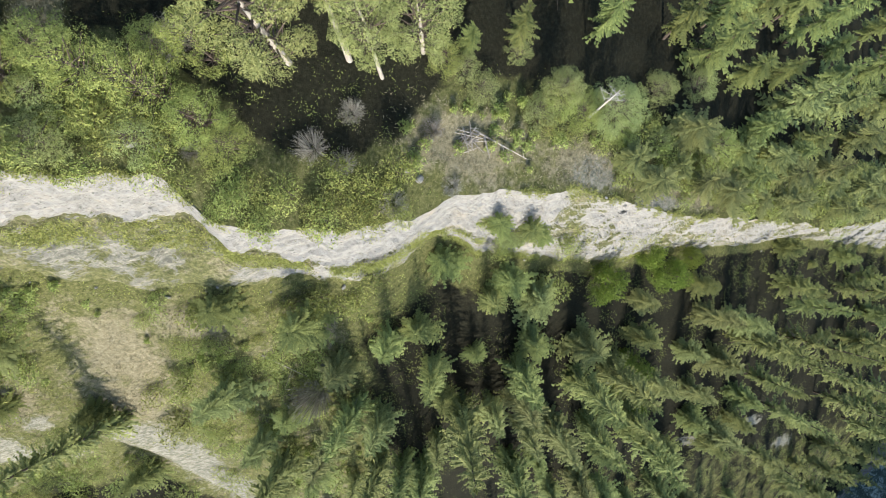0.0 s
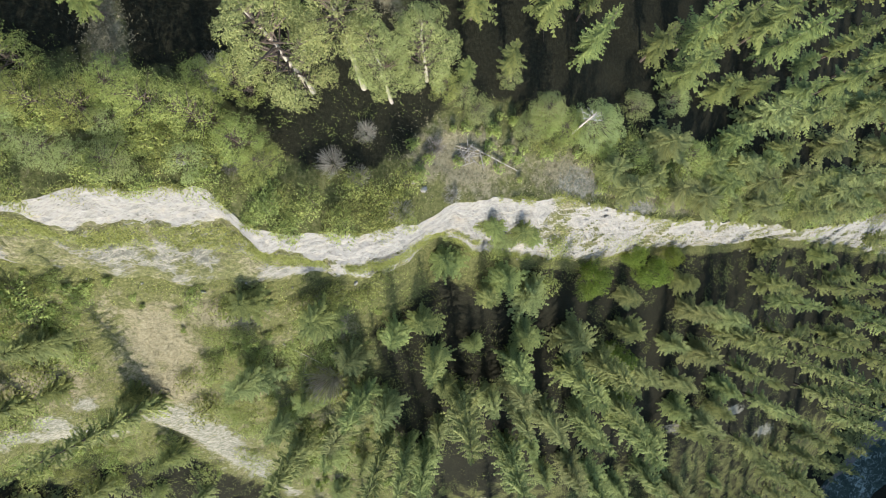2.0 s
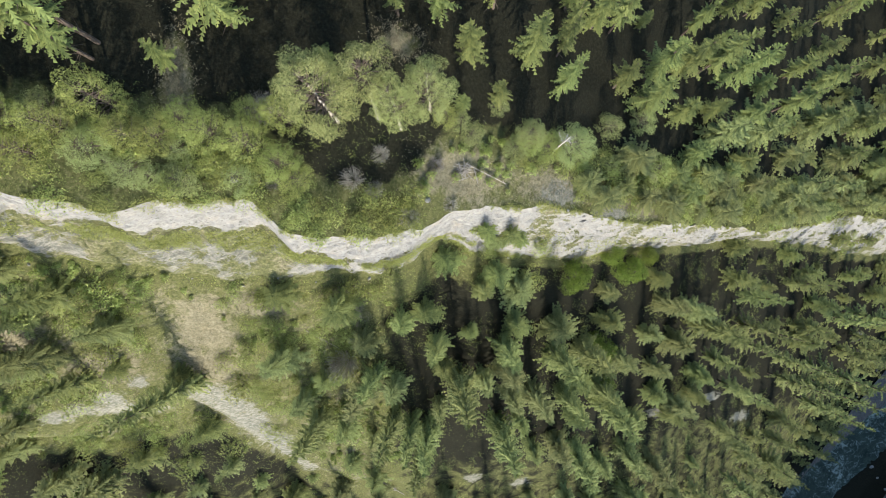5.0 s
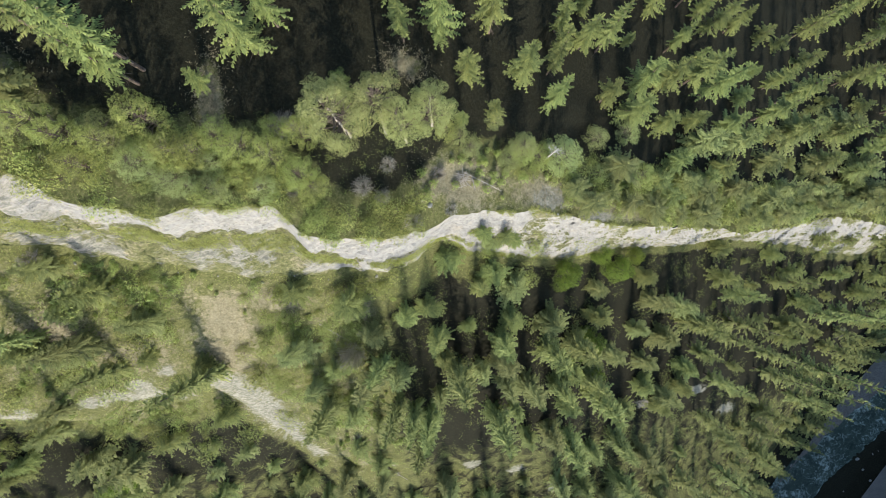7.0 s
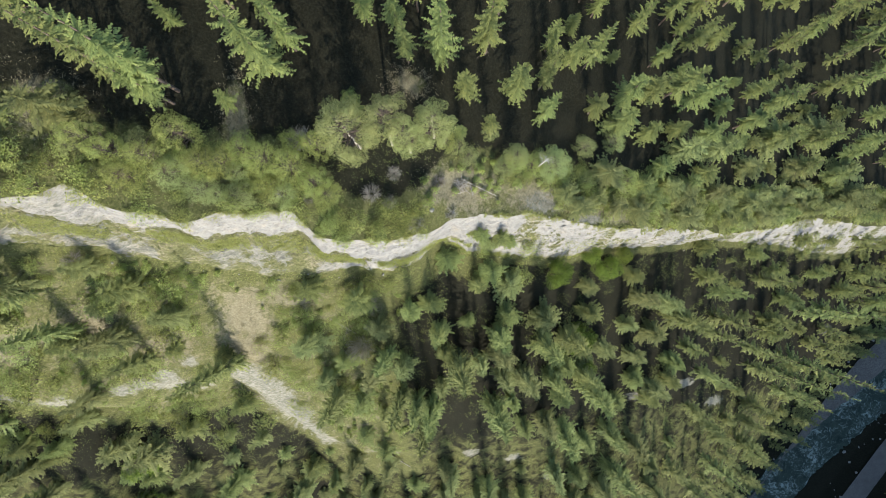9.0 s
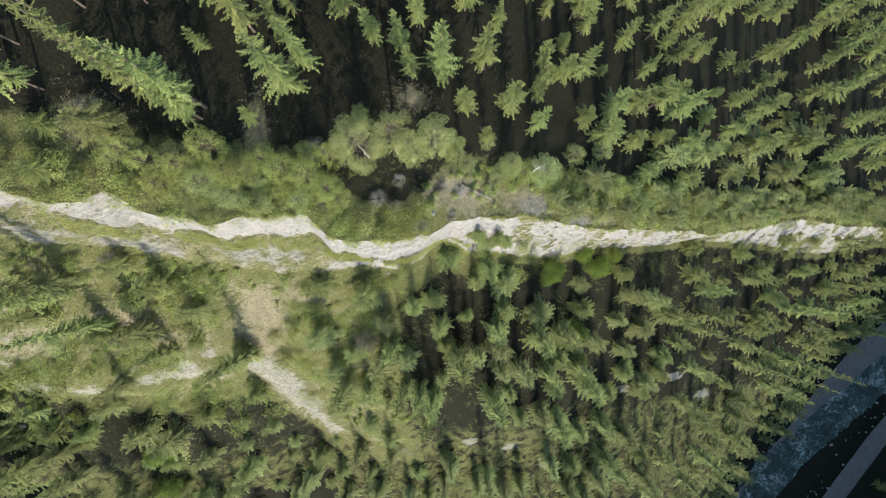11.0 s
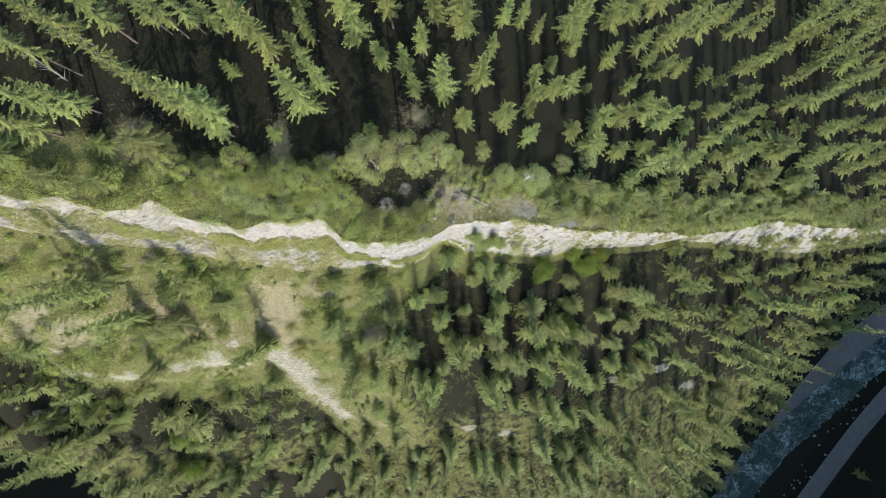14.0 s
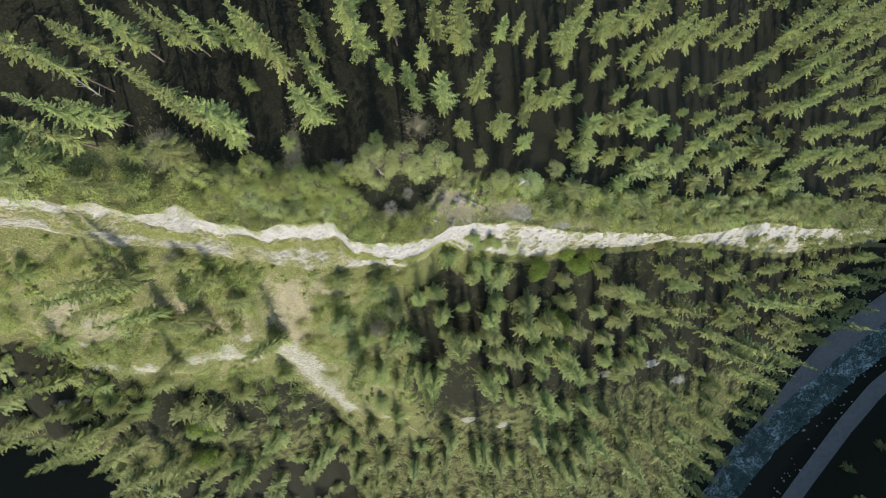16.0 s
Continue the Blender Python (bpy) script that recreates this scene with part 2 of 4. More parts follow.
NORTH_RISE = [(-44, 0.17), (-26, 0.06), (0, 0.22), (20, 0.12), (120, 0.12)]
# a second rock step lower down: its line and its drop
STEP_Y = [(-110, 4), (-80, -11), (-68, -18), (-61, -25.5), (-52, -26), (-47, -24), (-38, -23), (-33, -30), (-28, -38), (-18, -45), (-5, -47), (10, -52)]
STEP_DROP = [(-110, 18), (-80, 10), (-61, 8), (-47, 6.5), (-30, 4), (-10, 2.5), (5, 0)]
RIVER = [(420, 120), (320, 55), (260, 12), (215, -26), (196, -40), (179, -53.5), (164, -71), (149, -91), (136, -109), (118, -140), (90, -178), (40, -220), (-60, -262), (-220, -300), (-420, -330)]


def river_side(x, y):
    """Distance from the river's middle line: minus on the near bank, plus on the far one."""
    best, side = 1e9, 1.0
    for (ax, ay), (bx, by) in zip(RIVER, RIVER[1:]):
        dx, dy = bx - ax, by - ay
        k = min(1.0, max(0.0, ((x - ax) * dx + (y - ay) * dy) / (dx * dx + dy * dy)))
        d = math.hypot(x - ax - k * dx, y - ay - k * dy)
        if d < best:
            best, side = d, (1.0 if dx * (y - ay) - dy * (x - ax) > 0 else -1.0)
    return best * side


def stream(y):
    """How far the water runs off the valley line: nearer to the near bank downstream."""
    return float(np.interp(y, (-112, -92, -68, -52), (-11.5, -10.0, -3.5, 0.0)))


def soft_min(a, b, k):
    h = max(0.0, k - abs(a - b)) / k
    return min(a, b) - h * h * k / 4


def rough(x, y, z=0.0, size=1.0, octaves=4):
    return noise.fractal(Vector((x / size, y / size, z / size)), 1.0, 2.1, octaves)


def brink(x):
    return knots(x, BRINK_Y) + 0.5 * rough(x, 3.0, 0, 2.4)


def foot(x):
    return knots(x, FOOT_Y) + 0.6 * rough(x, 9.0, 0, 2.4)


def land(x, y, fine=True):
    """Height of the ground at a point of the plan."""
    yt, yb = brink(x), foot(x)
    zt, zb = knots(x, BRINK_Z), knots(x, FOOT_Z)
    if y >= yt:
        z = zt + knots(x, NORTH_RISE) * (y - yt) + 0.7 * rough(x, y, 5, 14) * min(1, (y - yt) / 6)
    elif y > yb:
        s = (yt - y) / (yt - yb)
        ledge = 0.9 if x < 11 else 0.35
        ledge *= 0.65 + 0.5 * rough(x, 0, 2, 6.0)
        a, b = knots(x, FACE_END), knots(x, LEDGE_END)
        drop = 0.32 if x < -12 else 0.1
        if s < a:
            f = s / a * 0.45
        elif s < b:
            f = 0.45 + (s - a) / (b - a) * drop
        else:
            f = 0.45 + drop + (s - b) / (1 - b) * (0.55 - drop)
        f = ledge * f + (1 - ledge) * s
        z = zt + (zb - zt) * f
    else:
        out = yb - y
        z = zb - knots(x, SOUTH_FALL) * out + 1.1 * rough(x, y, 1, 16) * min(1, out / 8)
        ys = knots(x, STEP_Y) + 2.0 * rough(x, 0, 7, 7)
        k = min(1.0, max(0.0, (ys - y) / 3.6 + 0.5))
        z -= knots(x, STEP_DROP) * (0.85 + 0.7 * rough(x, 4, 3, 9)) * k * k * (3 - 2 * k)
        if x < -74:
            z -= 1.5 * max(0.0, -74 - x) * min(1.0, max(0.0, -40 - y) / 14)
    d = river_side(x, y)
    if d < 6:
        o = d - stream(y)
        bed = -122.9 + 0.9 * min(1.0, max(0.0, (-8.0 - o) / 2.5, (o - 5.5) / 2.0))
        z = max(soft_min(z, bed + 1.15 * max(0.0, -d - 24), 7), bed)
        if d > -23:
            z = bed
    elif d < 8:
        z = -121.6 + (d - 6) / 2 * 3.7
    elif d < 16.5:
        z = -117.9
    else:
        z = -117.4 + 1.9 * (d - 16.5) + 2.0 * rough(x, y, 4, 12) * min(1, (d - 16.5) / 8)
        z = soft_min(z, -45 + 0.35 * max(0.0, 150 - x) + 0.05 * (d - 50), 25)
    if fine:
        z += 0.10 * rough(x, y, 0, 1.3, 3) + 0.25 * rough(x, y, 0, 4.5, 3)
    return z


# ---- mesh helpers ----
def link_mesh(name, verts, faces, mat, parent=None, label="", smooth=False):
    me = bpy.data.meshes.new(name)
    me.from_pydata(verts if isinstance(verts, list) else verts.tolist(), [], faces if isinstance(faces, list) else faces.tolist())
    me.materials.append(mat)
    if smooth:
        me.polygons.foreach_set("use_smooth", [True] * len(me.polygons))
    me.update()
    ob = new(name, me)
    if parent:
        ob.parent = parent
    return tagged(ob, label) if label else ob


def attribute(ob, name, values):
    a = ob.data.attributes.new(name, "FLOAT", "POINT")
    a.data.foreach_set("value", values)


def smooth01(a, b, v):
    k = min(1.0, max(0.0, (v - a) / (b - a)))
    return k * k * (3 - 2 * k)


def spans(*stretches):
    """Cut marks along a line: (from, to, step) one after the other."""
    out = []
    for a, b, s in stretches:
        n = max(1, int(round(abs(b - a) / s)))
        out += [a + (b - a) * i / n for i in range(n)]
    return out + [stretches[-1][1]]


# ---- ground: one sheet to the horizon, cut along the cliff ----
# dry-grass clearings, then three sunlit spots of forest floor painted pale: x, y, half width, half depth
CLEARINGS = [(-32, -10, 5, 6), (-34, -16.5, 4.5, 5), (-44, -15.5, 5, 3), (-64, -12, 7, 5), (-51, -10.4, 5, 3), (2.5, 9.0, 7, 4), (-24, -7, 4, 2.5), (-14, -8, 3, 3), (14, 8.5, 5, 3), (30, 7, 9, 2.5), (-43, 16, 3, 4), (-26, 17, 1.5, 5), (-5, 23, 2.5, 2)]
BARE_ROCK = [(-35.5, -21.5, 3.8, 2.4), (-33.6, -24.5, 4.8, 3.0), (-32.0, -28, 5.0, 3.6), (-29.8, -32, 4.8, 3.6), (-28.4, -36.5, 4.2, 3.6), (-25.6, -41, 3.4, 3.0), (-52, -22.5, 2.6, 1.3), (-49.6, -21.4, 2.2, 1.3), (-45.6, -20, 2.3, 1.1), (-42, -18, 2.2, 1.1), (-66.8, -24, 2.6, 1.0), (-70, -22.7, 2.4, 0.9), (-64.6, -25.5, 2.2, 0.9), (-13.5, -13.5, 0.7, 0.7), (-22, 8.5, 2.0, 1.2), (16, 7.8, 4, 2.2), (25, 5.5, 5, 1.3), (6, -48.6, 3, 1.5), (17, -52, 3, 1.5), (27.5, -59, 3, 1.8), (36, -70, 4, 2.4), (78.7, -44.6, 5, 2.0), (66, -37, 5, 1.8), (50, -38.5, 4, 1.6), (126, -27, 4, 2), (-79, -32, 2.5, 1.5), (-67, -16.7, 1.6, 0.9), (-65.5, -13, 1.2, 0.8)]


def blob(x, y, spots):
    v = 0.0
    for cx, cy, rx, ry in spots:
        v = max(v, 1.3 - math.hypot((x - cx) / rx, (y - cy) / ry))
    return min(1.0, max(0.0, v))


def build_ground():
    xs = spans((-1500, -300, 200), (-300, -110, 19), (-110, -72, 1.6), (-72, 132, 0.85), (132, 225, 1.5), (225, 400, 17), (400, 1500, 180))
    north = spans((0, 9, 0.5), (9, 85, 1.5), (85, 250, 12), (250, 1500, 160))
    south = spans((0, 10, 0.6), (10, 128, 1.35), (128, 330, 9), (330, 1500, 150))
    cols, rows_n, rows_s = len(xs), len(north), len(south)
    verts, straw, wood = [], [], []
    for x in xs:
        yt, yb = brink(x), foot(x)
        for y in [yt + o for o in reversed(north)] + [yb - o for o in south]:
            verts.append((x, y, land(x, y)))
            slope_open = smooth01(-8, -16, x) * smooth01(1, 3, yb - y) * (1 - smooth01(0, 5, knots(x, STEP_Y) - 4 - y))
            straw.append(max(blob(x, y, CLEARINGS), 0.32 * slope_open))
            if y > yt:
                # dark floor begins sooner below the pines, painting the shade there
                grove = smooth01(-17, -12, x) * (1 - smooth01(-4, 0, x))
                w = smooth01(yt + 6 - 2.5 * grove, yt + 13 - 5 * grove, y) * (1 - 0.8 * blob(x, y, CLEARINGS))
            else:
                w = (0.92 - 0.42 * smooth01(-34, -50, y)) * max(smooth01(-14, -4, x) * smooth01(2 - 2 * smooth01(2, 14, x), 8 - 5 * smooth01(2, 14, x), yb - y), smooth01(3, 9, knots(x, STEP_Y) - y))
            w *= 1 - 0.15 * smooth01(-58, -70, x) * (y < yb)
            # river banks and the low south-west painted dark all over as valley shade
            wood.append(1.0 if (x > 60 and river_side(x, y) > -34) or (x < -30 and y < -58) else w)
    per = rows_n + rows_s
    faces = [(i * per + j, i * per + j + 1, (i + 1) * per + j + 1, (i + 1) * per + j) for i in range(cols - 1) for j in range(per - 1) if j != rows_n - 1]
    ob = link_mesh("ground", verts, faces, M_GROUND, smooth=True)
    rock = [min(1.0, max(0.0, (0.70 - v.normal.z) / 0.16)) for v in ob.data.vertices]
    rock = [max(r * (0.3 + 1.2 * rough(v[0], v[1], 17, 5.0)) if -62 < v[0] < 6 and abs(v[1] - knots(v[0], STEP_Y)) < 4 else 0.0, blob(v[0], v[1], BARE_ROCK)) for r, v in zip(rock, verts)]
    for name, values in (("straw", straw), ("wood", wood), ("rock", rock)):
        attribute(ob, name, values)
    return tagged(ob, "steep mountain ground with turf, straw grass and shade-darkened fallen needles", "ground", kind="structure")


def build_cliff():
    xs = spans((-112, -62, 1.0), (-62, 126, 0.3), (126, 175, 1.2))
    marks = spans((-0.07, 0.0, 0.07), (0.0, 0.3, 0.0125), (0.3, 1.0, 0.0185), (1.0, 1.07, 0.07))
    verts, moss, dull = [], [], []
    for x in xs:
        yt, yb = brink(x), foot(x)
        for s in marks:
            y = yt + (yb - yt) * s
            k = min(1.0, max(0.0, s))
            z = land(x, y, False) if 0 <= s <= 1 else land(x, y, True) - 0.25
            inside = max(0.0, math.sin(math.pi * k)) ** 0.6
            cell = noise.voronoi(Vector((x * 0.42, 2.0, z * 0.62)))
            crack = min(0.5, cell[0][1] - cell[0][0])
            chip = noise.voronoi(Vector((x * 0.9, 5.0, z * 1.9)))
            push = 0.75 * rough(x, 0, z, 3.2, 3) + 0.14 * rough(x, 0, z * 2.2, 0.8, 3) + 0.55 * (cell[0][0] - 0.4) - 0.45 * (0.5 - crack) + 0.30 * (chip[0][0] - 0.4)
            q = (z * 0.85 + 0.5 * rough(x, 0, z, 3.0, 3)) % 1.0
            bed = 0.34 * (q - 0.5) if x < 60 else 0.2 * (q - 0.5)
            rubble = 0.6 if 11 < x < 24 else 0.18
            lift = 0.6 * rubble * rough(x, y, z, 0.9, 4) * inside
            a, e = knots(x, FACE_END), knots(x, LEDGE_END)
            hollow = 2.2 * smooth01(-11, -7, x) * (1 - smooth01(-2, 1, x)) * smooth01(e, e + 0.06, k) * (1 - smooth01(0.85, 1.0, k))
            verts.append((x + 0.2 * rough(x, 7, z, 1.1) * inside, y - (push + bed) * inside + hollow, z + lift))
            ledge = smooth01(a - 0.03, a + 0.05, k) * (1 - smooth01(e - 0.04, e + 0.06, k))
            low_face = smooth01(e - 0.02, e + 0.08, k)
            spread = 0.5 + 1.3 * rough(x, y, 61, 4.5)
            moss.append(max(ledge * (0.45 if -12 < x < 1 else 1.0 if x < 0 else 0.5), smooth01(0.9, 1.0, k), 0.7 * (1 - smooth01(0.0, 0.04, k)), low_face * (0.25 + spread if x < -12 else 0.3 if x < 11 else 0.6), (0.1 + spread * 0.6) * smooth01(9, 14, x), (0.25 + 0.8 * spread) * smooth01(92, 104, x), smooth01(60, 64, x) * (1 - smooth01(70, 76, x)), (0.5 + 0.7 * spread) * smooth01(-45, -54, x)))
            dull.append(max(smooth01(a, e, k) * smooth01(-10, -22, x), 0.6 * smooth01(-36, -44, x), 0.55 * smooth01(10, 16, x) * low_face))
    per = len(marks)
    faces = [(i * per + j, i * per + j + 1, (i + 1) * per + j + 1, (i + 1) * per + j) for i in range(len(xs) - 1) for j in range(per - 1)]
    ob = link_mesh("cliff", verts, faces, M_CLIFF)
    attribute(ob, "moss", moss)
    attribute(ob, "dull", dull)
    attribute(ob, "straw", [0.35 * (1 - smooth01(60, 90, v[0])) for v in verts])
    attribute(ob, "wood", [0.3 * smooth01(84, 104, v[0]) for v in verts])
    return tagged(ob, "white limestone cliff with mossy ledges across the slope", "cliff", kind="structure")


def river_strip(name, near, far, count, height, mat, label, category, rough_size=0.0, step_m=1.2):
    """A strip along the valley between two lines; each is (metres off the valley line, share of the water's shift)."""
    pts = []
    for (ax, ay), (bx, by) in zip(RIVER[1:-3], RIVER[2:-2]):
        n = max(1, int(math.hypot(bx - ax, by - ay) / step_m))
        pts += [(ax + (bx - ax) * i / n, ay + (by - ay) * i / n) for i in range(n)]
    for _ in range(8):      # round the bends
        pts = [pts[0]] + [((a[0] + 2 * b[0] + c[0]) / 4, (a[1] + 2 * b[1] + c[1]) / 4) for a, b, c in zip(pts, pts[1:], pts[2:])] + [pts[-1]]
    verts = []
    for i, p in enumerate(pts):
        a, b = pts[max(0, i - 1)], pts[min(len(pts) - 1, i + 1)]
        d = math.hypot(b[0] - a[0], b[1] - a[1])
        nx, ny = -(b[1] - a[1]) / d, (b[0] - a[0]) / d
        shift = stream(p[1])
        ends = [v + share * shift + (0.9 * rough(p[0], p[1], v, 6.0) if share else 0.0) for v, share in (near, far)]
        for k in range(count + 1):
            o = ends[0] + (ends[1] - ends[0]) * k / count
            x, y = p[0] + nx * o, p[1] + ny * o
            verts.append((x, y, height + rough_size * rough(x, y, 0, 1.6)))
    per = count + 1
    faces = [(i * per + j, (i + 1) * per + j, (i + 1) * per + j + 1, i * per + j + 1) for i in range(len(pts) - 1) for j in range(per - 1)]
    return tagged(link_mesh(name, verts, faces, mat, smooth=True), label, category, kind="structure")


ground = build_ground()
cliff = build_cliff()
river_strip("water", (-7.8, 1), (7.5, 1), 22, -122.1, M_WATER, "rushing blue-green mountain river with white rapids in shade", "river", 0.25)
river_strip("gravel_bar", (-17, 0), (-6.6, 1), 9, -121.5, M_GRAVEL, "grey gravel bank beside the river", "gravel bank", 0.25)
river_strip("road", (8.0, 0), (15.8, 0), 8, -117.5, M_ROAD, "pale gravel road along the far river bank", "road", 0.02)


# ---- foliage ----
def sprays(rng, base, way, up, length, width):
    """Needle or leaf sprays: one slim pointed blade each."""
    way = way / np.linalg.norm(way, axis=1, keepdims=True)
    side = np.cross(way, up)
    side /= np.maximum(np.linalg.norm(side, axis=1, keepdims=True), 1e-6)
    length, width = length[:, None], width[:, None]
    v = np.stack((base + side * width * 0.6, base - side * width * 0.6, base + way * length - np.array((0, 0, 1)) * length * 0.08), axis=1)
    return v.reshape(-1, 3)


def leaves(v):
    return np.arange(len(v)).reshape(-1, 3)


def tube(points, radii, sides=6):
    """Verts and faces of a tapered, bent stem."""
    verts, faces = [], []
    for i, (p, r) in enumerate(zip(points, radii)):
        for k in range(sides):
            a = 2 * math.pi * k / sides
            verts.append((p[0] + r * math.cos(a), p[1] + r * math.sin(a), p[2]))
    for i in range(len(points) - 1):
        for k in range(sides):
            a, b = i * sides + k, i * sides + (k + 1) % sides
            faces.append((a, b, b + sides, a + sides))
    faces.append(tuple(range((len(points) - 1) * sides, len(points) * sides)))
    return verts, faces


def limb(a, b, r0, r1, sides=4):
    """A thin straight branch between two points."""
    a, b = Vector(a), Vector(b)
    way = (b - a).normalized()
    u = way.orthogonal().normalized()
    w = way.cross(u)
    verts = [tuple(p + (u * math.cos(t) + w * math.sin(t)) * r) for p, r in ((a, r0), (b, r1)) for t in (2 * math.pi * k / sides for k in range(sides))]
    faces = [(k, (k + 1) % sides, sides + (k + 1) % sides, sides + k) for k in range(sides)]
    faces += [tuple(range(sides, 2 * sides)), tuple(reversed(range(sides)))]
    return verts, faces


def joined(pieces):
    verts, faces = [], []
    for v, f in pieces:
        k = len(verts)
        verts += v
        faces += [tuple(i + k for i in q) for q in f]
    return verts, faces


def boughs(rng, az, z0, reach, slope, stations, width, droop=0.05, lift=0.0):
    """Conifer boughs: a bent spine with needle twigs down both sides, each bough one connected piece."""
    n = len(az)
    c, s = np.cos(az), np.sin(az)
    q = np.linspace(0.10, 1.0, stations + 1)[None, :] + rng.normal(0, 0.25 / stations, (n, stations + 1)) * (np.arange(stations + 1) < stations)
    r = reach[:, None] * q
    bend = rng.normal(0, 0.10, n)[:, None] * r * q
    z = z0[:, None] + slope[:, None] * r - droop * r * r + lift * r * q * q
    spine = np.stack((c[:, None] * r - s[:, None] * bend, s[:, None] * r + c[:, None] * bend, z), 2)
    parts = [spine]
    qm = (q[:, 1:] + q[:, :-1]) / 2
    full = np.minimum(1.0, 0.45 + 2.2 * qm) * (1.12 - qm) ** 0.8
    for side in (-1.0, 1.0):
        t = reach[:, None] * width * full * rng.uniform(0.55, 1.35, qm.shape) + 0.05
        f = t * rng.uniform(0.35, 0.95, qm.shape)
        mid = (spine[:, 1:] + spine[:, :-1]) / 2
        dx = c[:, None] * f - s[:, None] * t * side
        dy = s[:, None] * f + c[:, None] * t * side
        parts.append(mid + np.stack((dx, dy, slope[:, None] * f * 0.6 - t * rng.uniform(0.0, 0.55, qm.shape)), 2))
    v = np.concatenate(parts, axis=1)
    k = np.arange(stations)
    m = stations + 1
    one = np.concatenate((np.stack((k, m + k, k + 1), 1), np.stack((k, k + 1, m + stations + k), 1)))
    per = m + 2 * stations
    faces = (one[None] + (np.arange(n) * per)[:, None, None]).reshape(-1, 3)
    # spine-to-tip gradient: painted light, dark inside the crown, bright at twig ends
    lit_tip = np.tile(np.concatenate((np.linspace(0.0, 0.75, m) ** 1.5, np.ones(2 * stations))), n)
    return v.reshape(-1, 3), faces, lit_tip


def spruce_foliage(rng, h, radius, branches, stations, bare, taper=0.8, width=0.30, full=0.95, lift=0.06, spread=0.24, inner=0.5):
    """Whorls of boughs round a tapering stem, with short ones close to it coloured dark as crown shade."""
    u = ((np.arange(branches) + rng.uniform(0, 1, branches)) / branches) ** 0.9
    tiers = max(6, int(h * (1 - bare) / 0.95))
    u = np.clip((np.floor(u * tiers) + 0.5 + rng.normal(0, 0.13, branches)) / tiers, 0.0, 0.995)
    az = rng.uniform(0, 2 * math.pi, branches)
    lobe = 1 + 0.18 * np.sin(az * 2 + rng.uniform(0, 6)) + 0.2 * np.sin(az * 3 + u * 9 + rng.uniform(0, 6))
    reach = radius * ((1 - u) ** taper * full + 0.06) * rng.uniform(1 - 1.6 * spread, 1 + spread, branches) * lobe
    reach *= np.minimum(1, 0.66 + u * 2.2)
    z0 = bare * h + (h * 0.985 - bare * h) * u
    slope = -0.34 + 0.72 * u + rng.normal(0, 0.10, branches)
    v1, f1, t1 = boughs(rng, az, z0, np.maximum(0.18, reach), slope, stations, width, 0.05, lift)
    k = int(branches * inner)
    lot = rng.integers(0, branches, k)
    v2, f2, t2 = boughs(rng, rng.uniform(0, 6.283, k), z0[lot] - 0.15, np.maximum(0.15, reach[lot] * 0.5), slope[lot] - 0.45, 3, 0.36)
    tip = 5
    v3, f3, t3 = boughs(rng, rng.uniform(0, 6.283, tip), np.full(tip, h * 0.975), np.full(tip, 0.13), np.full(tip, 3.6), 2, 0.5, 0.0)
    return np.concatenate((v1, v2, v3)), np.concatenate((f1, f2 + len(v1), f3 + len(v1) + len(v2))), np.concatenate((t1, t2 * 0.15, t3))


def clump_foliage(rng, clumps, per, size):
    """Leaf sprays strewn through and over rounded clumps: (x, y, z, radius, flatness)."""
    out = []
    for cx, cy, cz, r, flat in clumps:
        n = max(8, int(per * r * r))
        d = rng.normal(0, 1, (n, 3))
        d[:, 2] = np.abs(d[:, 2]) * 0.9 - 0.25
        d /= np.linalg.norm(d, axis=1, keepdims=True)
        rad = r * (0.45 + 0.62 * rng.uniform(0, 1, n) ** 0.5) * (1 + 0.2 * np.sin(d[:, 0] * 7 + cx) * np.cos(d[:, 1] * 6 + cy))
        base = np.array((cx, cy, cz)) + d * rad[:, None] * np.array((1, 1, flat))
        way = d * 0.3 + rng.normal(0, 0.6, (n, 3))
        up = d + rng.normal(0, 0.4, (n, 3))
        le = size * rng.uniform(0.6, 1.4, n)
        out.append(sprays(rng, base, way, up, le, le * rng.uniform(0.28, 0.45, n)))
    return np.concatenate(out)


def stem_line(rng, h, lean=0.02):
    n = 6
    return [(rng.normal(0, lean) * h * (i / n) * 0.5, rng.normal(0, lean) * h * (i / n) * 0.5, h * i / n - (0.5 if i == 0 else 0)) for i in range(n + 1)]


def make_spruce(seed, h, radius, branches=210, stations=5, bare=0.10, mat=None, label="", taper=0.62, name="spruce", bark=None, width=0.30, full=0.95, lift=0.06, spread=0.24, inner=0.5):
    rng = np.random.default_rng(seed)
    tree = new(name)
    line = stem_line(rng, h * 0.96, 0.006)
    pieces = [tube(line, [0.012 * h * (1 - i / 6.6) + 0.02 for i in range(7)], 7)]
    for k in range(14):
        a, z = rng.uniform(0, 6.28), h * rng.uniform(0.05, 0.5)
        r = radius * rng.uniform(0.4, 0.8)
        pieces.append(limb((0, 0, z), (math.cos(a) * r, math.sin(a) * r, z - 0.15 * r), 0.035, 0.012, 3))
    link_mesh("trunk", *joined(pieces), bark or M_BARK, tree)
    v, f, lit_tip = spruce_foliage(rng, h, radius, branches, stations, bare, taper, width, full, lift, spread, inner)
    attribute(link_mesh("crown", v, f, mat or M_SPRUCE, tree), "lit_tip", lit_tip)
    return tagged(tree, label or "green spruce tree with drooping needle branches", "tree", "mountain forest")


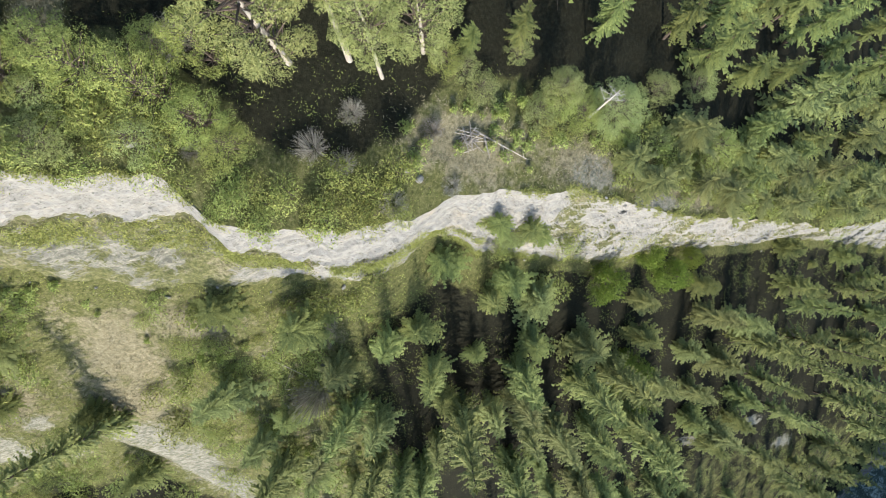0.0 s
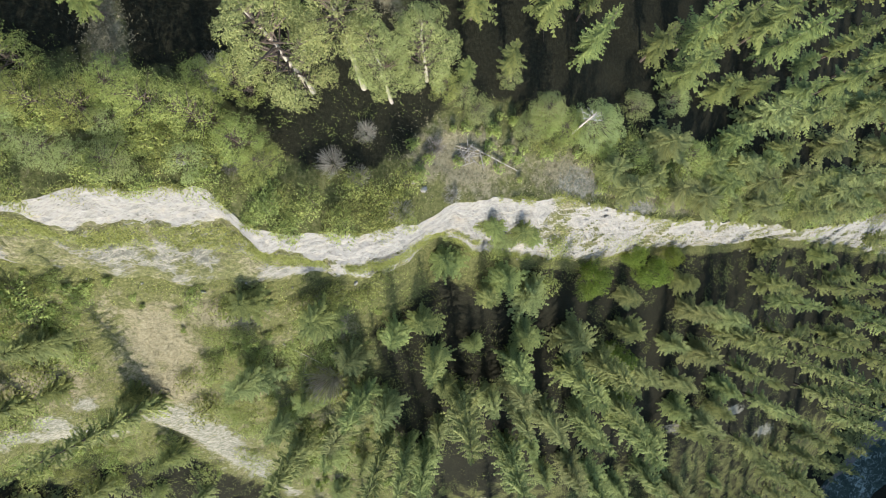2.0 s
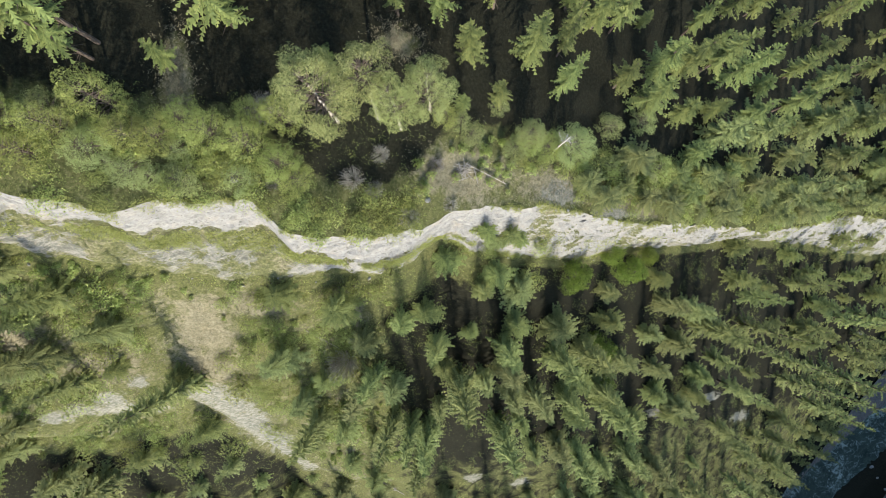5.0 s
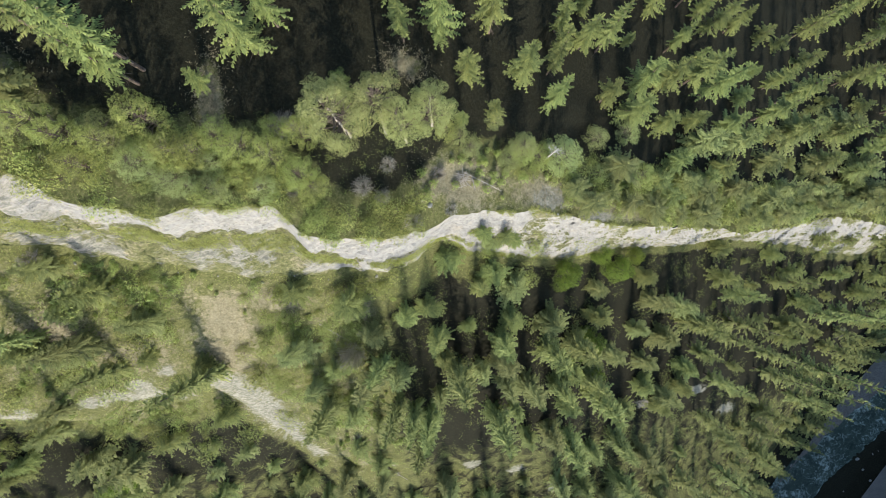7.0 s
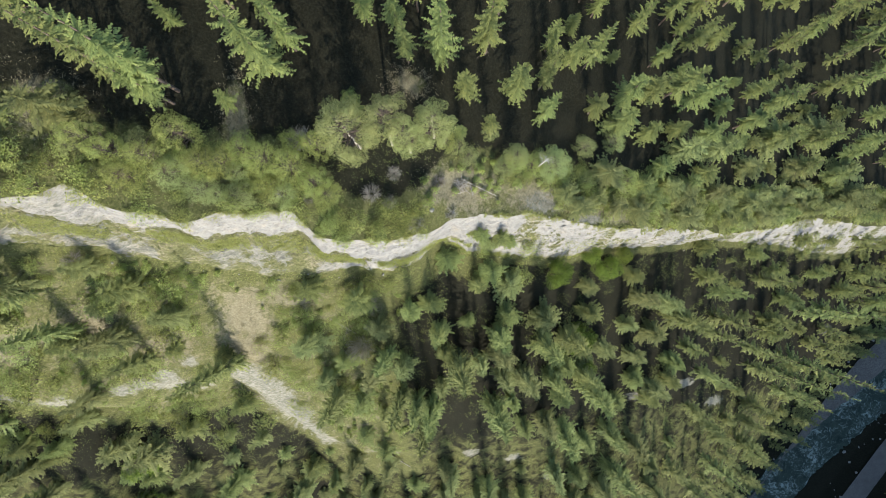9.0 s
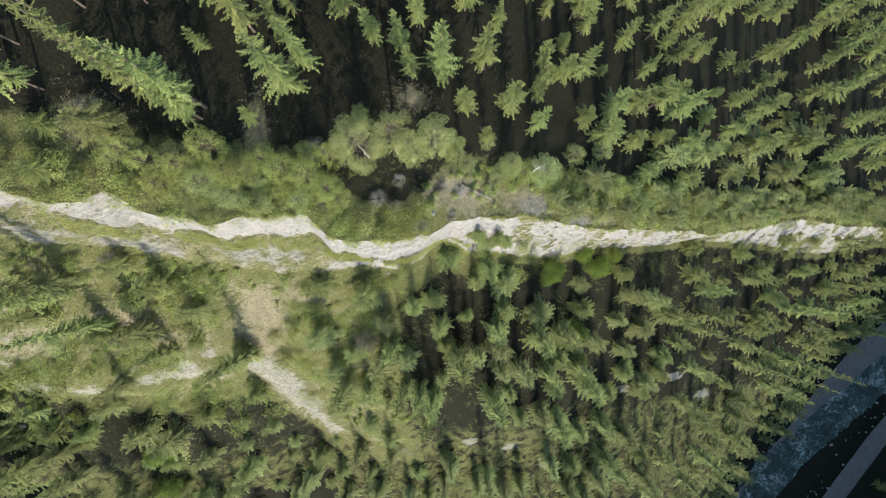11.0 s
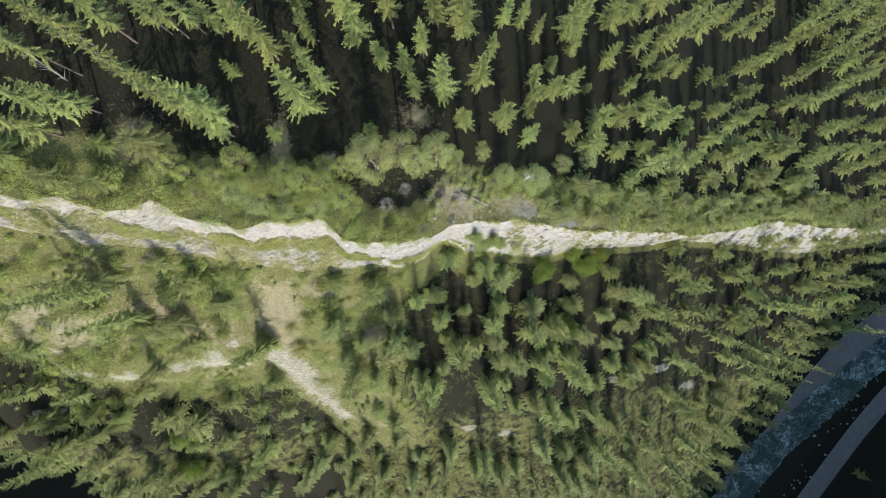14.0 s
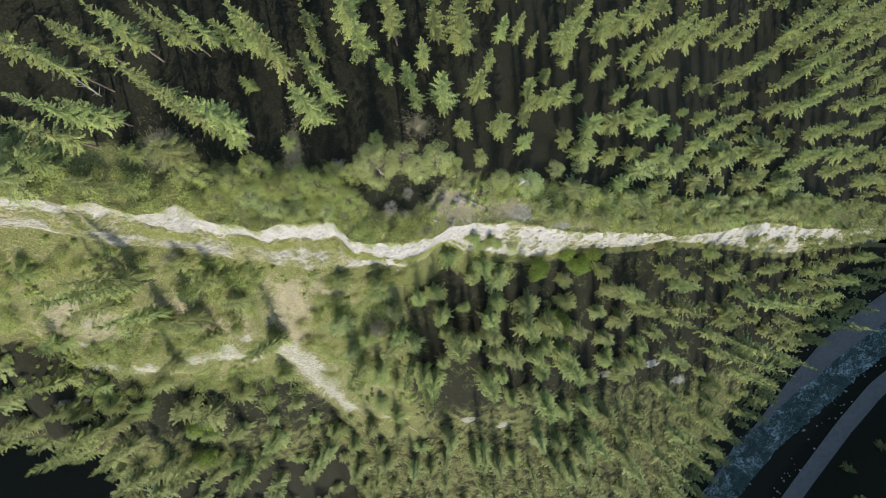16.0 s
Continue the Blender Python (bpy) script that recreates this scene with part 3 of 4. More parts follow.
def make_round_tree(seed, h, radius, mat, bark, label, name, clump_count=16, size=0.36, per=150, low=0.35, knot=1.0):
    rng = np.random.default_rng(seed)
    tree = new(name)
    clumps, pieces = [], []
    link_mesh("trunk", *tube(stem_line(rng, h * 0.9, 0.012), [0.013 * h * (1 - i / 6.8) + 0.02 for i in range(7)], 8), bark, tree)
    for k in range(clump_count):
        u = low + (0.97 - low) * (k + 0.5) / clump_count
        a = k * 2.39996 + rng.normal(0, 0.3)
        spread = radius * (1.12 - 0.4 * knot) * math.sin(math.pi * min(1, 0.18 + 0.80 * (u - low) / (1 - low))) ** 0.7 * rng.uniform(0.6, 1.1)
        c = (math.cos(a) * spread, math.sin(a) * spread, h * u * rng.uniform(0.96, 1.02))
        r = radius * rng.uniform(0.27, 0.45) * knot
        clumps.append((*c, r, 0.7))
        pieces.append(limb((0, 0, max(0.2, c[2] - spread * 0.7 - 0.3)), c, 0.012 * h * 0.4, 0.02, 5))
    link_mesh("branchwork", *joined(pieces), M_BARK, tree)
    v = clump_foliage(rng, clumps, per, size)
    link_mesh("crown", v, leaves(v), mat, tree)
    return tagged(tree, label, "tree", "mountain forest")


def make_shrub(seed, h, radius, mat, label, per=230, size=0.17):
    rng = np.random.default_rng(seed)
    bush = new("shrub")
    clumps, pieces = [], []
    for k in range(7):
        a, s = k * 2.39996 + rng.normal(0, 0.4), radius * 0.62 * math.sqrt((k + 0.3) / 7)
        c = (math.cos(a) * s, math.sin(a) * s, h * rng.uniform(0.4, 0.72))
        clumps.append((*c, radius * rng.uniform(0.36, 0.56), h / radius * 0.55))
        pieces.append(limb((0, 0, -0.2), c, 0.04, 0.012, 4))
    link_mesh("stem", *joined(pieces), M_BARK, bush)
    v = clump_foliage(rng, clumps, per, size)
    link_mesh("foliage", v, leaves(v), mat, bush)
    return tagged(bush, label, "shrub", "shrubs on the slope")


def twig_mass(rng, radius, h, count, thick, upright=0.6):
    pieces = []
    for k in range(count):
        a, r = rng.uniform(0, 6.28), radius * math.sqrt(rng.uniform(0.05, 1))
        base = (math.cos(a) * r * 0.25, math.sin(a) * r * 0.25, 0)
        tip = (math.cos(a) * r, math.sin(a) * r, h * (rng.uniform(0.4, 1.0) * upright + (1 - upright) * (1 - r / radius)))
        pieces.append(limb(base, tip, thick, thick * 0.3, 3))
        for _ in range(3):
            q = rng.uniform(0.4, 0.95)
            p = [b + (t - b) * q for b, t in zip(base, tip)]
            e = (p[0] + rng.normal(0, 0.3) * radius * 0.4, p[1] + rng.normal(0, 0.3) * radius * 0.4, p[2] + rng.uniform(-0.05, 0.35) * h * 0.4)
            pieces.append(limb(p, e, thick * 0.6, thick * 0.25, 3))
    return joined(pieces)


def make_bare_bush(seed, h, radius, label, count=90):
    rng = np.random.default_rng(seed)
    bush = link_mesh("bare_bush", *twig_mass(rng, radius, h, count, 0.013), M_DEADTWIG)
    return tagged(bush, label, "bush", "bare bushes")


def make_boulder(seed, size):
    bm = bmesh.new()
    bmesh.ops.create_icosphere(bm, subdivisions=2, radius=1.0)
    for v in bm.verts:
        p = v.co.copy()
        c = noise.voronoi(p * 1.3 + Vector((seed * 3.1, 0, 0)))
        v.co = Vector((p.x, p.y, p.z * 0.7)) * size * (0.75 + 0.45 * c[0][0] + 0.2 * rough(p.x + seed, p.y, p.z, 0.6))
    me = bpy.data.meshes.new("boulder")
    bm.to_mesh(me)
    bm.free()
    me.materials.append(M_STONE)
    return tagged(new("boulder", me), "pale angular limestone boulder", "boulder", "loose boulders")


def set_down(ob, x, y, turn=0.0, wide=1.0, tall=1.0, sink=0.1, lean=0.0):
    """Where a thing stands: on the ground, turned and sized."""
    return pose(x, y, land(x, y) - sink, lean, 0, turn) @ Matrix.Diagonal((wide, wide, tall, 1))


# ---- plan of the wood: x, y, height, crown radius ----
RIDGE_ONE = [
    (-42.2, 28.7, 19.2, 1.4), (-46.6, 27.6, 16.8, 1.3), (-48.2, 23.6, 19.2, 1.2), (-48.7, 18.3, 19.2, 1.4), (-46.5, 18.9, 14.4, 1.3), (-50.7, 15.5, 16.8, 1.4),
    (-39.5, 22.6, 20.4, 1.3), (-37.5, 20.8, 18.0, 1.4), (-35.7, 19.3, 15.6, 1.5), (-31.5, 19.0, 18.0, 2.0), (-32.0, 17.5, 10.8, 1.6), (-38.3, 30.6, 16.8, 1.2),
    (-36.5, 30.5, 14.4, 1.1), (-34.7, 31.6, 14.4, 1.1), (-32.6, 32.1, 12.0, 1.1), (-29.6, 32.5, 18.0, 1.6), (-25.9, 29.8, 18.0, 1.8), (-28.2, 32.3, 16.8, 1.5),
    (-20.7, 33.0, 15.6, 1.4), (-21.9, 29.7, 12.0, 1.3), (-14.8, 35.8, 19.2, 2.9), (-13.8, 34.0, 14.4, 1.9), (-8.6, 36.5, 16.8, 1.7), (-2.1, 37.7, 16.8, 1.9),
]
RIDGE_TWO = [
    (2.1, 37.6, 18.0, 2.3), (2.9, 36.5, 13.2, 1.8), (-10.5, 30.7, 13.2, 1.6), (-3.7, 32.3, 13.2, 1.3), (-19.3, 26.0, 13.2, 1.5), (-21.3, 22.7, 16.8, 2.4),
    (-0.6, 26.5, 15.6, 1.9), (2.6, 22.2, 13.2, 1.9), (5.8, 28.7, 14.4, 1.8), (7.7, 34.2, 9.6, 1.1), (10.0, 40.1, 14.4, 1.5), (13.1, 40.7, 10.8, 1.1),
    (16.2, 38.7, 12.0, 1.1), (22.0, 40.8, 14.4, 1.8), (26.1, 45.6, 15.6, 1.6), (24.4, 41.7, 14.4, 1.6), (24.4, 39.0, 9.6, 1.1), (15.7, 31.4, 14.4, 1.6),
    (20.1, 30.3, 14.4, 2.3), (23.2, 30.5, 15.6, 1.6), (16.1, 28.3, 9.6, 1.4), (10.2, 23.2, 13.2, 2.0), (14.7, 25.3, 10.8, 1.1), (15.2, 21.0, 10.8, 1.4),
]
RIDGE_THREE = [
    (6.5, 17.7, 7.2, 1.1), (2.2, 16.5, 7.2, 1.1), (-11.9, 18.6, 9.6, 1.5), (-6.3, 29.6, 10.8, 1.4), (-5.0, 25.7, 10.8, 1.2), (37.5, 48.2, 15.6, 2.2),
    (43.0, 50.2, 16.8, 2.6), (32.5, 45.8, 14.4, 2.1), (57.7, 50.4, 16.8, 2.2), (50.5, 47.5, 16.8, 2.7), (47.7, 45.9, 14.4, 2.1), (39.8, 41.7, 13.2, 1.5),
    (32.8, 38.5, 10.8, 1.4), (46.1, 38.8, 12.0, 1.7), (52.8, 41.0, 10.8, 1.5), (43.6, 40.7, 12.0, 1.7), (37.6, 33.8, 10.8, 1.3), (74.4, 45.2, 13.2, 1.7),
    (46.8, 28.3, 14.4, 2.7), (41.9, 29.1, 14.4, 2.7), (36.2, 27.7, 13.2, 2.6), (30.4, 26.2, 13.2, 2.5), (66.1, 33.3, 15.6, 2.7), (78.5, 34.5, 16.8, 2.2),
]
RIDGE_FOUR = [
    (70.7, 31.2, 15.6, 2.3), (60.7, 34.7, 7.2, 1.3), (57.0, 29.2, 6.0, 1.8), (72.0, 55.0, 10.8, 1.8), (67.4, 56.7, 16.8, 3.0), (57.4, 54.8, 16.8, 2.5),
    (100.4, 62.5, 16.8, 2.9), (93.6, 55.9, 18.0, 3.4), (88.3, 52.6, 15.6, 2.6), (104.8, 61.4, 16.8, 2.8), (108.9, 55.0, 16.8, 3.3), (105.8, 52.5, 14.4, 3.2),
    (114.6, 66.7, 18.0, 3.9), (125.5, 64.7, 18.0, 4.0), (120.9, 50.3, 18.0, 2.7), (116.8, 53.5, 15.6, 2.9), (113.9, 46.8, 15.6, 2.8), (106.0, 42.3, 15.6, 2.9),
    (95.7, 40.3, 15.6, 3.1), (122.7, 38.2, 14.4, 3.0), (113.6, 35.1, 13.2, 2.8), (134.0, 45.7, 15.6, 3.9), (137.9, 38.9, 14.4, 3.6), (93.7, 26.9, 14.4, 2.8),
]
RIDGE_FIVE = [
    (84.8, 27.6, 13.2, 3.1), (75.6, 25.9, 12.0, 3.0), (110.4, 28.1, 14.4, 3.4), (105.4, 24.5, 13.2, 3.3), (124.8, 29.6, 14.4, 3.1), (63.4, 26.6, 13.2, 2.4),
    (57.4, 21.1, 10.8, 2.4), (50.6, 22.2, 10.8, 2.3), (43.8, 22.5, 10.8, 2.2), (36.6, 21.2, 10.8, 2.2), (29.3, 21.5, 10.8, 2.3), (141.6, 29.9, 13.2, 3.7),
    (120.4, 23.8, 12.0, 3.4), (140.2, 21.9, 12.0, 3.7), (101.0, 18.9, 12.0, 3.3), (89.5, 20.8, 10.8, 3.2),
]
SLOPE_ONE = [
    (44.5, -11.0, 15.1, 3.2), (41.9, -5.9, 10.0, 2.6), (45.1, -25.6, 15.3, 2.3), (46.5, -32.0, 18.7, 3.0), (41.8, -37.7, 18.7, 2.7), (40.8, -45.8, 20.4, 3.0),
    (48.9, -51.3, 18.7, 2.9), (35.5, -22.5, 17.0, 2.6), (49.7, -20.1, 15.3, 2.7), (41.7, -17.3, 13.6, 2.0), (60.9, -24.9, 17.0, 2.8), (57.6, -34.1, 18.7, 2.8),
    (66.2, -42.9, 17.0, 3.0), (31.3, -28.2, 17.0, 2.4), (-22.3, -15.4, 13.6, 2.4), (-17.3, -19.2, 11.9, 2.3), (-11.3, -13.0, 11.9, 2.0), (-21.2, -22.9, 11.9, 1.8),
    (-21.3, -5.8, 7.1, 2.7), (-5.7, -10.2, 11.8, 1.7), (-2.9, -9.2, 13.5, 2.3), (-14.0, -7.8, 8.6, 2.5), (0.0, -1.3, 5.9, 3.0), (8.1, -3.9, 6.7, 2.5),
]
SLOPE_TWO = [
    (12.0, -6.5, 9.1, 3.8), (5.8, -6.2, 9.7, 1.2), (12.0, -12.5, 15.7, 3.1), (19.7, -13.6, 16.4, 2.9), (4.2, -13.5, 13.6, 1.5), (-1.2, -14.9, 15.3, 1.9),
    (10.2, -16.5, 18.7, 2.4), (19.8, -18.8, 22.1, 2.5), (30.2, -7.9, 11.1, 1.9), (31.3, -13.7, 18.1, 3.3), (26.0, -19.2, 20.4, 3.9), (26.4, -26.1, 22.1, 3.6),
    (-0.1, -19.7, 18.7, 1.8), (2.7, -21.7, 25.5, 3.1), (6.7, -22.4, 18.7, 1.9), (10.9, -20.9, 20.4, 2.7), (11.9, -26.1, 20.4, 1.9), (-7.5, -20.7, 18.7, 1.9),
    (-11.8, -21.1, 23.8, 2.4), (-10.1, -18.4, 17.0, 1.7), (-15.6, -28.0, 20.4, 2.6), (-19.5, -26.8, 18.7, 2.3), (-8.1, -27.4, 22.1, 1.8), (-5.4, -29.0, 20.4, 1.8),
]
SLOPE_THREE = [
    (-2.8, -31.2, 22.1, 2.2), (-0.7, -27.3, 17.0, 1.6), (-4.2, -34.7, 20.4, 1.9), (16.5, -27.0, 25.5, 3.1), (22.8, -27.7, 22.1, 2.0), (26.0, -33.4, 23.8, 2.4),
    (10.7, -33.3, 23.8, 2.9), (14.5, -33.4, 20.4, 2.0), (33.4, -32.1, 22.1, 3.1), (51.7, -12.6, 17.6, 3.3), (55.6, -16.6, 20.4, 3.7), (70.0, -10.9, 16.8, 3.5),
    (71.4, -18.1, 25.5, 3.4), (68.6, -21.5, 22.1, 3.1), (63.9, -6.9, 12.1, 3.5), (63.0, 0.1, 4.7, 3.2), (83.6, -1.8, 6.5, 4.0), (91.9, -6.3, 10.9, 4.0),
    (110.9, -7.7, 9.8, 4.0), (98.4, -14.8, 20.2, 3.9), (105.0, -18.5, 22.1, 3.1), (132.6, -8.4, 9.4, 4.0), (146.2, -18.4, 22.1, 4.0), (137.5, -12.3, 14.7, 4.0),
]
SLOPE_FOUR = [
    (124.8, -13.7, 15.5, 3.8), (164.0, -24.4, 22.1, 4.0), (158.3, -31.4, 20.4, 4.0), (93.0, -20.3, 22.1, 3.8), (92.9, -24.1, 20.4, 3.4), (158.2, -13.0, 19.0, 4.0),
    (163.4, -3.8, 8.3, 4.0), (87.2, -8.6, 13.8, 3.8), (115.2, -18.5, 20.4, 3.6), (130.9, -22.4, 20.4, 3.8), (83.1, -26.9, 23.8, 2.9), (102.7, -33.1, 25.5, 3.3),
    (87.3, -33.6, 23.8, 3.0), (101.2, -37.9, 25.5, 3.3), (102.7, -43.3, 25.5, 3.6), (91.9, -46.9, 22.1, 3.2), (67.4, -32.4, 20.4, 3.2), (57.7, -28.7, 20.4, 3.4),
    (51.9, -38.3, 20.4, 2.7), (52.2, -35.1, 18.7, 2.5), (92.0, -52.8, 22.1, 2.7), (78.6, -54.4, 20.4, 2.8), (74.1, -49.7, 20.4, 2.5), (75.3, -60.9, 23.8, 3.2),
]
SLOPE_FIVE = [
    (91.5, -60.2, 23.8, 3.2), (55.0, -58.2, 20.4, 2.9), (43.7, -57.6, 22.1, 3.1), (55.9, -65.0, 20.4, 2.1), (70.7, -69.0, 20.4, 2.9), (59.9, -71.5, 22.1, 3.0),
    (43.4, -65.9, 20.4, 2.9), (-30.0, -49.4, 18.7, 2.8), (-20.0, -47.4, 17.0, 2.3), (-25.3, -63.2, 20.4, 2.5), (-12.7, -48.7, 15.3, 2.1), (-0.1, -60.4, 20.4, 2.2),
    (8.0, -61.7, 22.1, 2.5), (1.4, -54.3, 18.7, 2.2), (15.0, -63.4, 20.4, 2.6), (19.6, -62.7, 20.4, 2.4), (27.1, -42.5, 20.4, 2.9), (22.9, -39.6, 20.4, 2.4),
    (34.9, -48.4, 22.1, 3.0), (18.1, -41.0, 18.7, 2.4), (27.2, -55.9, 18.7, 2.4), (34.0, -58.9, 20.4, 2.8), (41.3, -63.4, 20.4, 2.7), (33.1, -65.6, 20.4, 2.7),
]
SLOPE_SIX = [
    (38.8, -69.7, 20.4, 2.8), (-17.1, -61.4, 11.9, 3.1), (10.3, -57.8, 18.7, 2.2), (-25.9, -54.9, 17.0, 2.2), (-36.0, -59.6, 18.7, 2.6), (-32.7, -55.4, 18.7, 2.6),
    (-0.1, -51.8, 13.6, 1.9), (-4.6, -64.1, 18.7, 2.2), (-9.2, -63.3, 15.3, 2.3),
]
SLOPE_WEST_ONE = [
    (-79.6, -43.3, 20.2, 1.6), (-78.8, -41.1, 18.9, 1.5), (-72.9, -43.9, 18.9, 1.6), (-69.7, -42.7, 17.6, 1.8), (-65.2, -50.2, 16.2, 2.4), (-61.3, -51.3, 16.2, 2.2),
    (-58.0, -52.9, 17.6, 2.2), (-58.8, -56.9, 16.2, 2.2), (-53.7, -54.4, 16.2, 2.1), (-57.6, -44.5, 14.9, 2.0), (-59.5, -42.3, 13.5, 2.1), (-51.4, -58.2, 16.2, 2.3),
    (-48.0, -54.1, 16.2, 2.3), (-49.8, -43.5, 12.2, 2.0), (-79.0, -32.6, 18.9, 2.3), (-75.9, -25.2, 16.2, 2.0), (-77.9, -34.5, 16.2, 2.1), (-76.6, -38.7, 13.5, 2.2),
    (-69.9, -36.4, 13.5, 2.0), (-66.4, -35.3, 13.5, 1.9), (-69.3, -32.3, 12.2, 1.9), (-65.7, -33.3, 12.2, 2.0), (-53.9, -4.2, 24.3, 1.7), (-56.5, -6.4, 20.2, 1.6),
]
SLOPE_WEST_TWO = [
    (-52.6, -10.9, 18.9, 1.4), (-41.3, -9.4, 14.2, 1.4), (-48.5, -13.6, 12.2, 1.5), (-47.3, -2.0, 9.5, 1.3), (-36.7, -17.3, 9.5, 2.0), (-42.5, -15.4, 8.1, 1.4),
    (-48.0, -7.9, 6.8, 1.2), (-61.6, -28.8, 10.8, 1.9), (-37.7, -28.7, 16.2, 2.0), (-54.3, -5.3, 17.6, 1.6), (-54.0, -22.5, 12.2, 1.5), (-58.5, -9.3, 16.2, 1.5),
    (-46.3, -16.7, 12.2, 1.3), (-43.1, -47.7, 12.2, 2.3), (-35.0, -18.5, 22.0, 1.9), (-40.1, -9.5, 12.0, 2.0), (-43.3, -5.0, 9.0, 2.0), (-48.0, -12.5, 15.0, 2.2),
    (-52.5, -13.0, 16.0, 2.2),
]
PINES = [
    (-11.6, 14.0, 18.0, 3.5), (-4.9, 13.8, 17.0, 2.3), (-1.6, 16.0, 14.5, 2.6), (10.4, 14.0, 7.0, 2.6), (16.7, 13.6, 7.0, 2.6),
]
SHRUBS = [
    (-8.2, 6.0, 3.0, 1.7), (-5.9, 4.9, 3.0, 1.9), (-3.5, 6.2, 3.5, 1.7), (-9.7, 3.3, 2.0, 1.5), (-7.1, 2.5, 2.0, 1.7), (-15.6, 4.5, 1.6, 2.2), (-14.0, 3.0, 1.2, 1.8),
    (-16.9, 2.9, 1.2, 1.4), (14.2, 0.7, 3.0, 1.5), (6.6, 0.1, 4.0, 1.7), (4.3, 2.6, 2.0, 1.3), (15.3, 0.4, 2.0, 1.4), (13.8, -4.6, 4.0, 2.3), (-62.7, -9.6, 1.5, 3.4),
    (-59.7, -13.8, 2.0, 3.2), (-48.7, -6.6, 2.5, 2.6), (-42.5, -4.9, 2.0, 2.9), (-43.2, -13.1, 2.5, 3.4),
]
SHRUBS_LOW = [
    (-51.6, -16.9, 2.0, 3.0), (-58.4, -19.4, 1.5, 3.4), (-48.6, -19.6, 2.0, 2.8), (-23.4, -6.4, 3.0, 2.2), (-15.8, -6.8, 4.0, 2.1), (-12.7, -5.6, 4.0, 2.3),
    (-26.2, -22.3, 1.5, 3.4), (-31.1, -15.6, 1.5, 2.1), (-36.5, -33.5, 2.0, 3.2), (-42.6, -36.0, 2.5, 3.2), (-39.6, -11.3, 2.0, 2.4), (-59.3, -6.1, 1.5, 3.0),
    (-66.0, -12.3, 1.5, 2.5), (-58.6, -9.8, 2.0, 2.8), (-51.1, -26.6, 1.5, 3.3), (-27.8, -29.7, 1.5, 3.2), (-9.4, -5.8, 3.0, 2.5), (-7.3, -2.7, 3.0, 2.1),
]
BARE_BUSHES = [
    (-7.9, 6.9, 2.0, 1.3), (-4.2, 3.8, 2.0, 1.5), (-7.2, 10.8, 2.0, 1.3), (-14.8, -17.0, 9.0, 2.4), (20.8, 8.2, 2.0, 1.4), (-0.9, 10.0, 2.0, 1.1), (-18.1, 7.1, 1.0, 1.0),
    (-10.2, 7.9, 2.5, 1.4), (0.8, 5.5, 1.2, 1.2), (-19.0, 14.6, 2.0, 1.8), (-49.2, -0.9, 1.5, 2.0),
]
FRESH_TREES = [
    (35.1, -4.1, 7.0, 3.3), (30.0, -1.1, 6.0, 2.3), (22.7, -4.7, 7.0, 2.3), (39.0, -1.2, 6.0, 2.2), (29.8, -19.8, 8.0, 3.0), (32.1, -27.6, 8.0, 2.9), (-57.2, -40.2, 7.0, 2.7),
    (-59.6, -50.5, 8.0, 3.2),
]
# bushy trees that stand close behind the brink
BRINK_TREES_WEST = [
    (-19.5, 10.5, 8.0, 2.0), (-17.2, 9.0, 5.5, 1.8), (-22.5, 11.2, 9.0, 2.0), (-15.6, 7.4, 3.2, 1.5), (-30.5, 13.5, 9.0, 2.0), (-20.8, 7.4, 3.4, 1.5),
    (-34.4, 12.0, 10.5, 2.4), (-32.1, 9.4, 8.5, 2.4), (-27.3, 10.8, 13.0, 2.6), (-25.0, 12.5, 12.0, 2.4), (-22.7, 8.8, 7.0, 2.2), (-25.7, 6.9, 6.5, 2.2), (-29.5, 7.6, 6.0, 2.2),
    (-31.2, 10.6, 9.0, 1.7), (-28.4, 10.4, 8.0, 1.5), (-25.7, 9.8, 8.0, 1.6), (-23.3, 8.2, 7.0, 1.5), (-33.3, 10.7, 9.0, 1.3), (-36.0, 10.8, 10.0, 1.3),
    (-37.1, 11.9, 12.0, 1.1), (-19.7, 14.0, 10.0, 1.9), (-16.3, 13.5, 9.0, 1.5), (-12.4, 20.0, 9.0, 1.3), (-40.0, 11.4, 11.0, 1.3), (-30.6, 8.1, 6.0, 1.4),
    (-27.7, 7.1, 6.0, 1.4), (-35.7, 8.5, 7.0, 1.3), (-38.5, 9.0, 8.0, 1.2),
]
BRINK_TREES_EAST = [
    (29.5, 19.1, 11.0, 2.4), (23.4, 17.4, 10.0, 2.1), (55.6, 20.4, 12.0, 2.4), (45.5, 18.8, 11.0, 2.3), (40.4, 15.3, 8.0, 2.0), (8.8, 12.6, 7.0, 2.0),
    (13.2, 13.4, 7.0, 2.3), (18.3, 12.6, 7.0, 2.2), (23.9, 11.9, 6.0, 2.0), (32.0, 12.0, 6.0, 2.2), (75.5, 24.7, 11.0, 2.8), (94.4, 29.2, 11.0, 3.1),
    (52.7, 15.4, 8.0, 2.5), (66.6, 17.8, 9.0, 2.7), (89.5, 20.5, 9.0, 3.1), (105.8, 20.1, 9.0, 3.2), (43.4, 11.8, 6.0, 2.1), (0.0, 15.5, 9.0, 1.7),
    (3.3, 13.7, 6.0, 1.7), (6.6, 17.4, 6.0, 1.1), (10.6, 13.6, 6.0, 1.6), (1.8, 15.1, 8.0, 1.2),
]


m, n, l, b = material("boulder_stone", 0.85, 0.25)
stone_col, stone_h = limestone(n, l)
l.new(stone_col, b.inputs["Base Color"])
bump(n, l, b, stone_h, 0.7, 0.1)
M_STONE = m

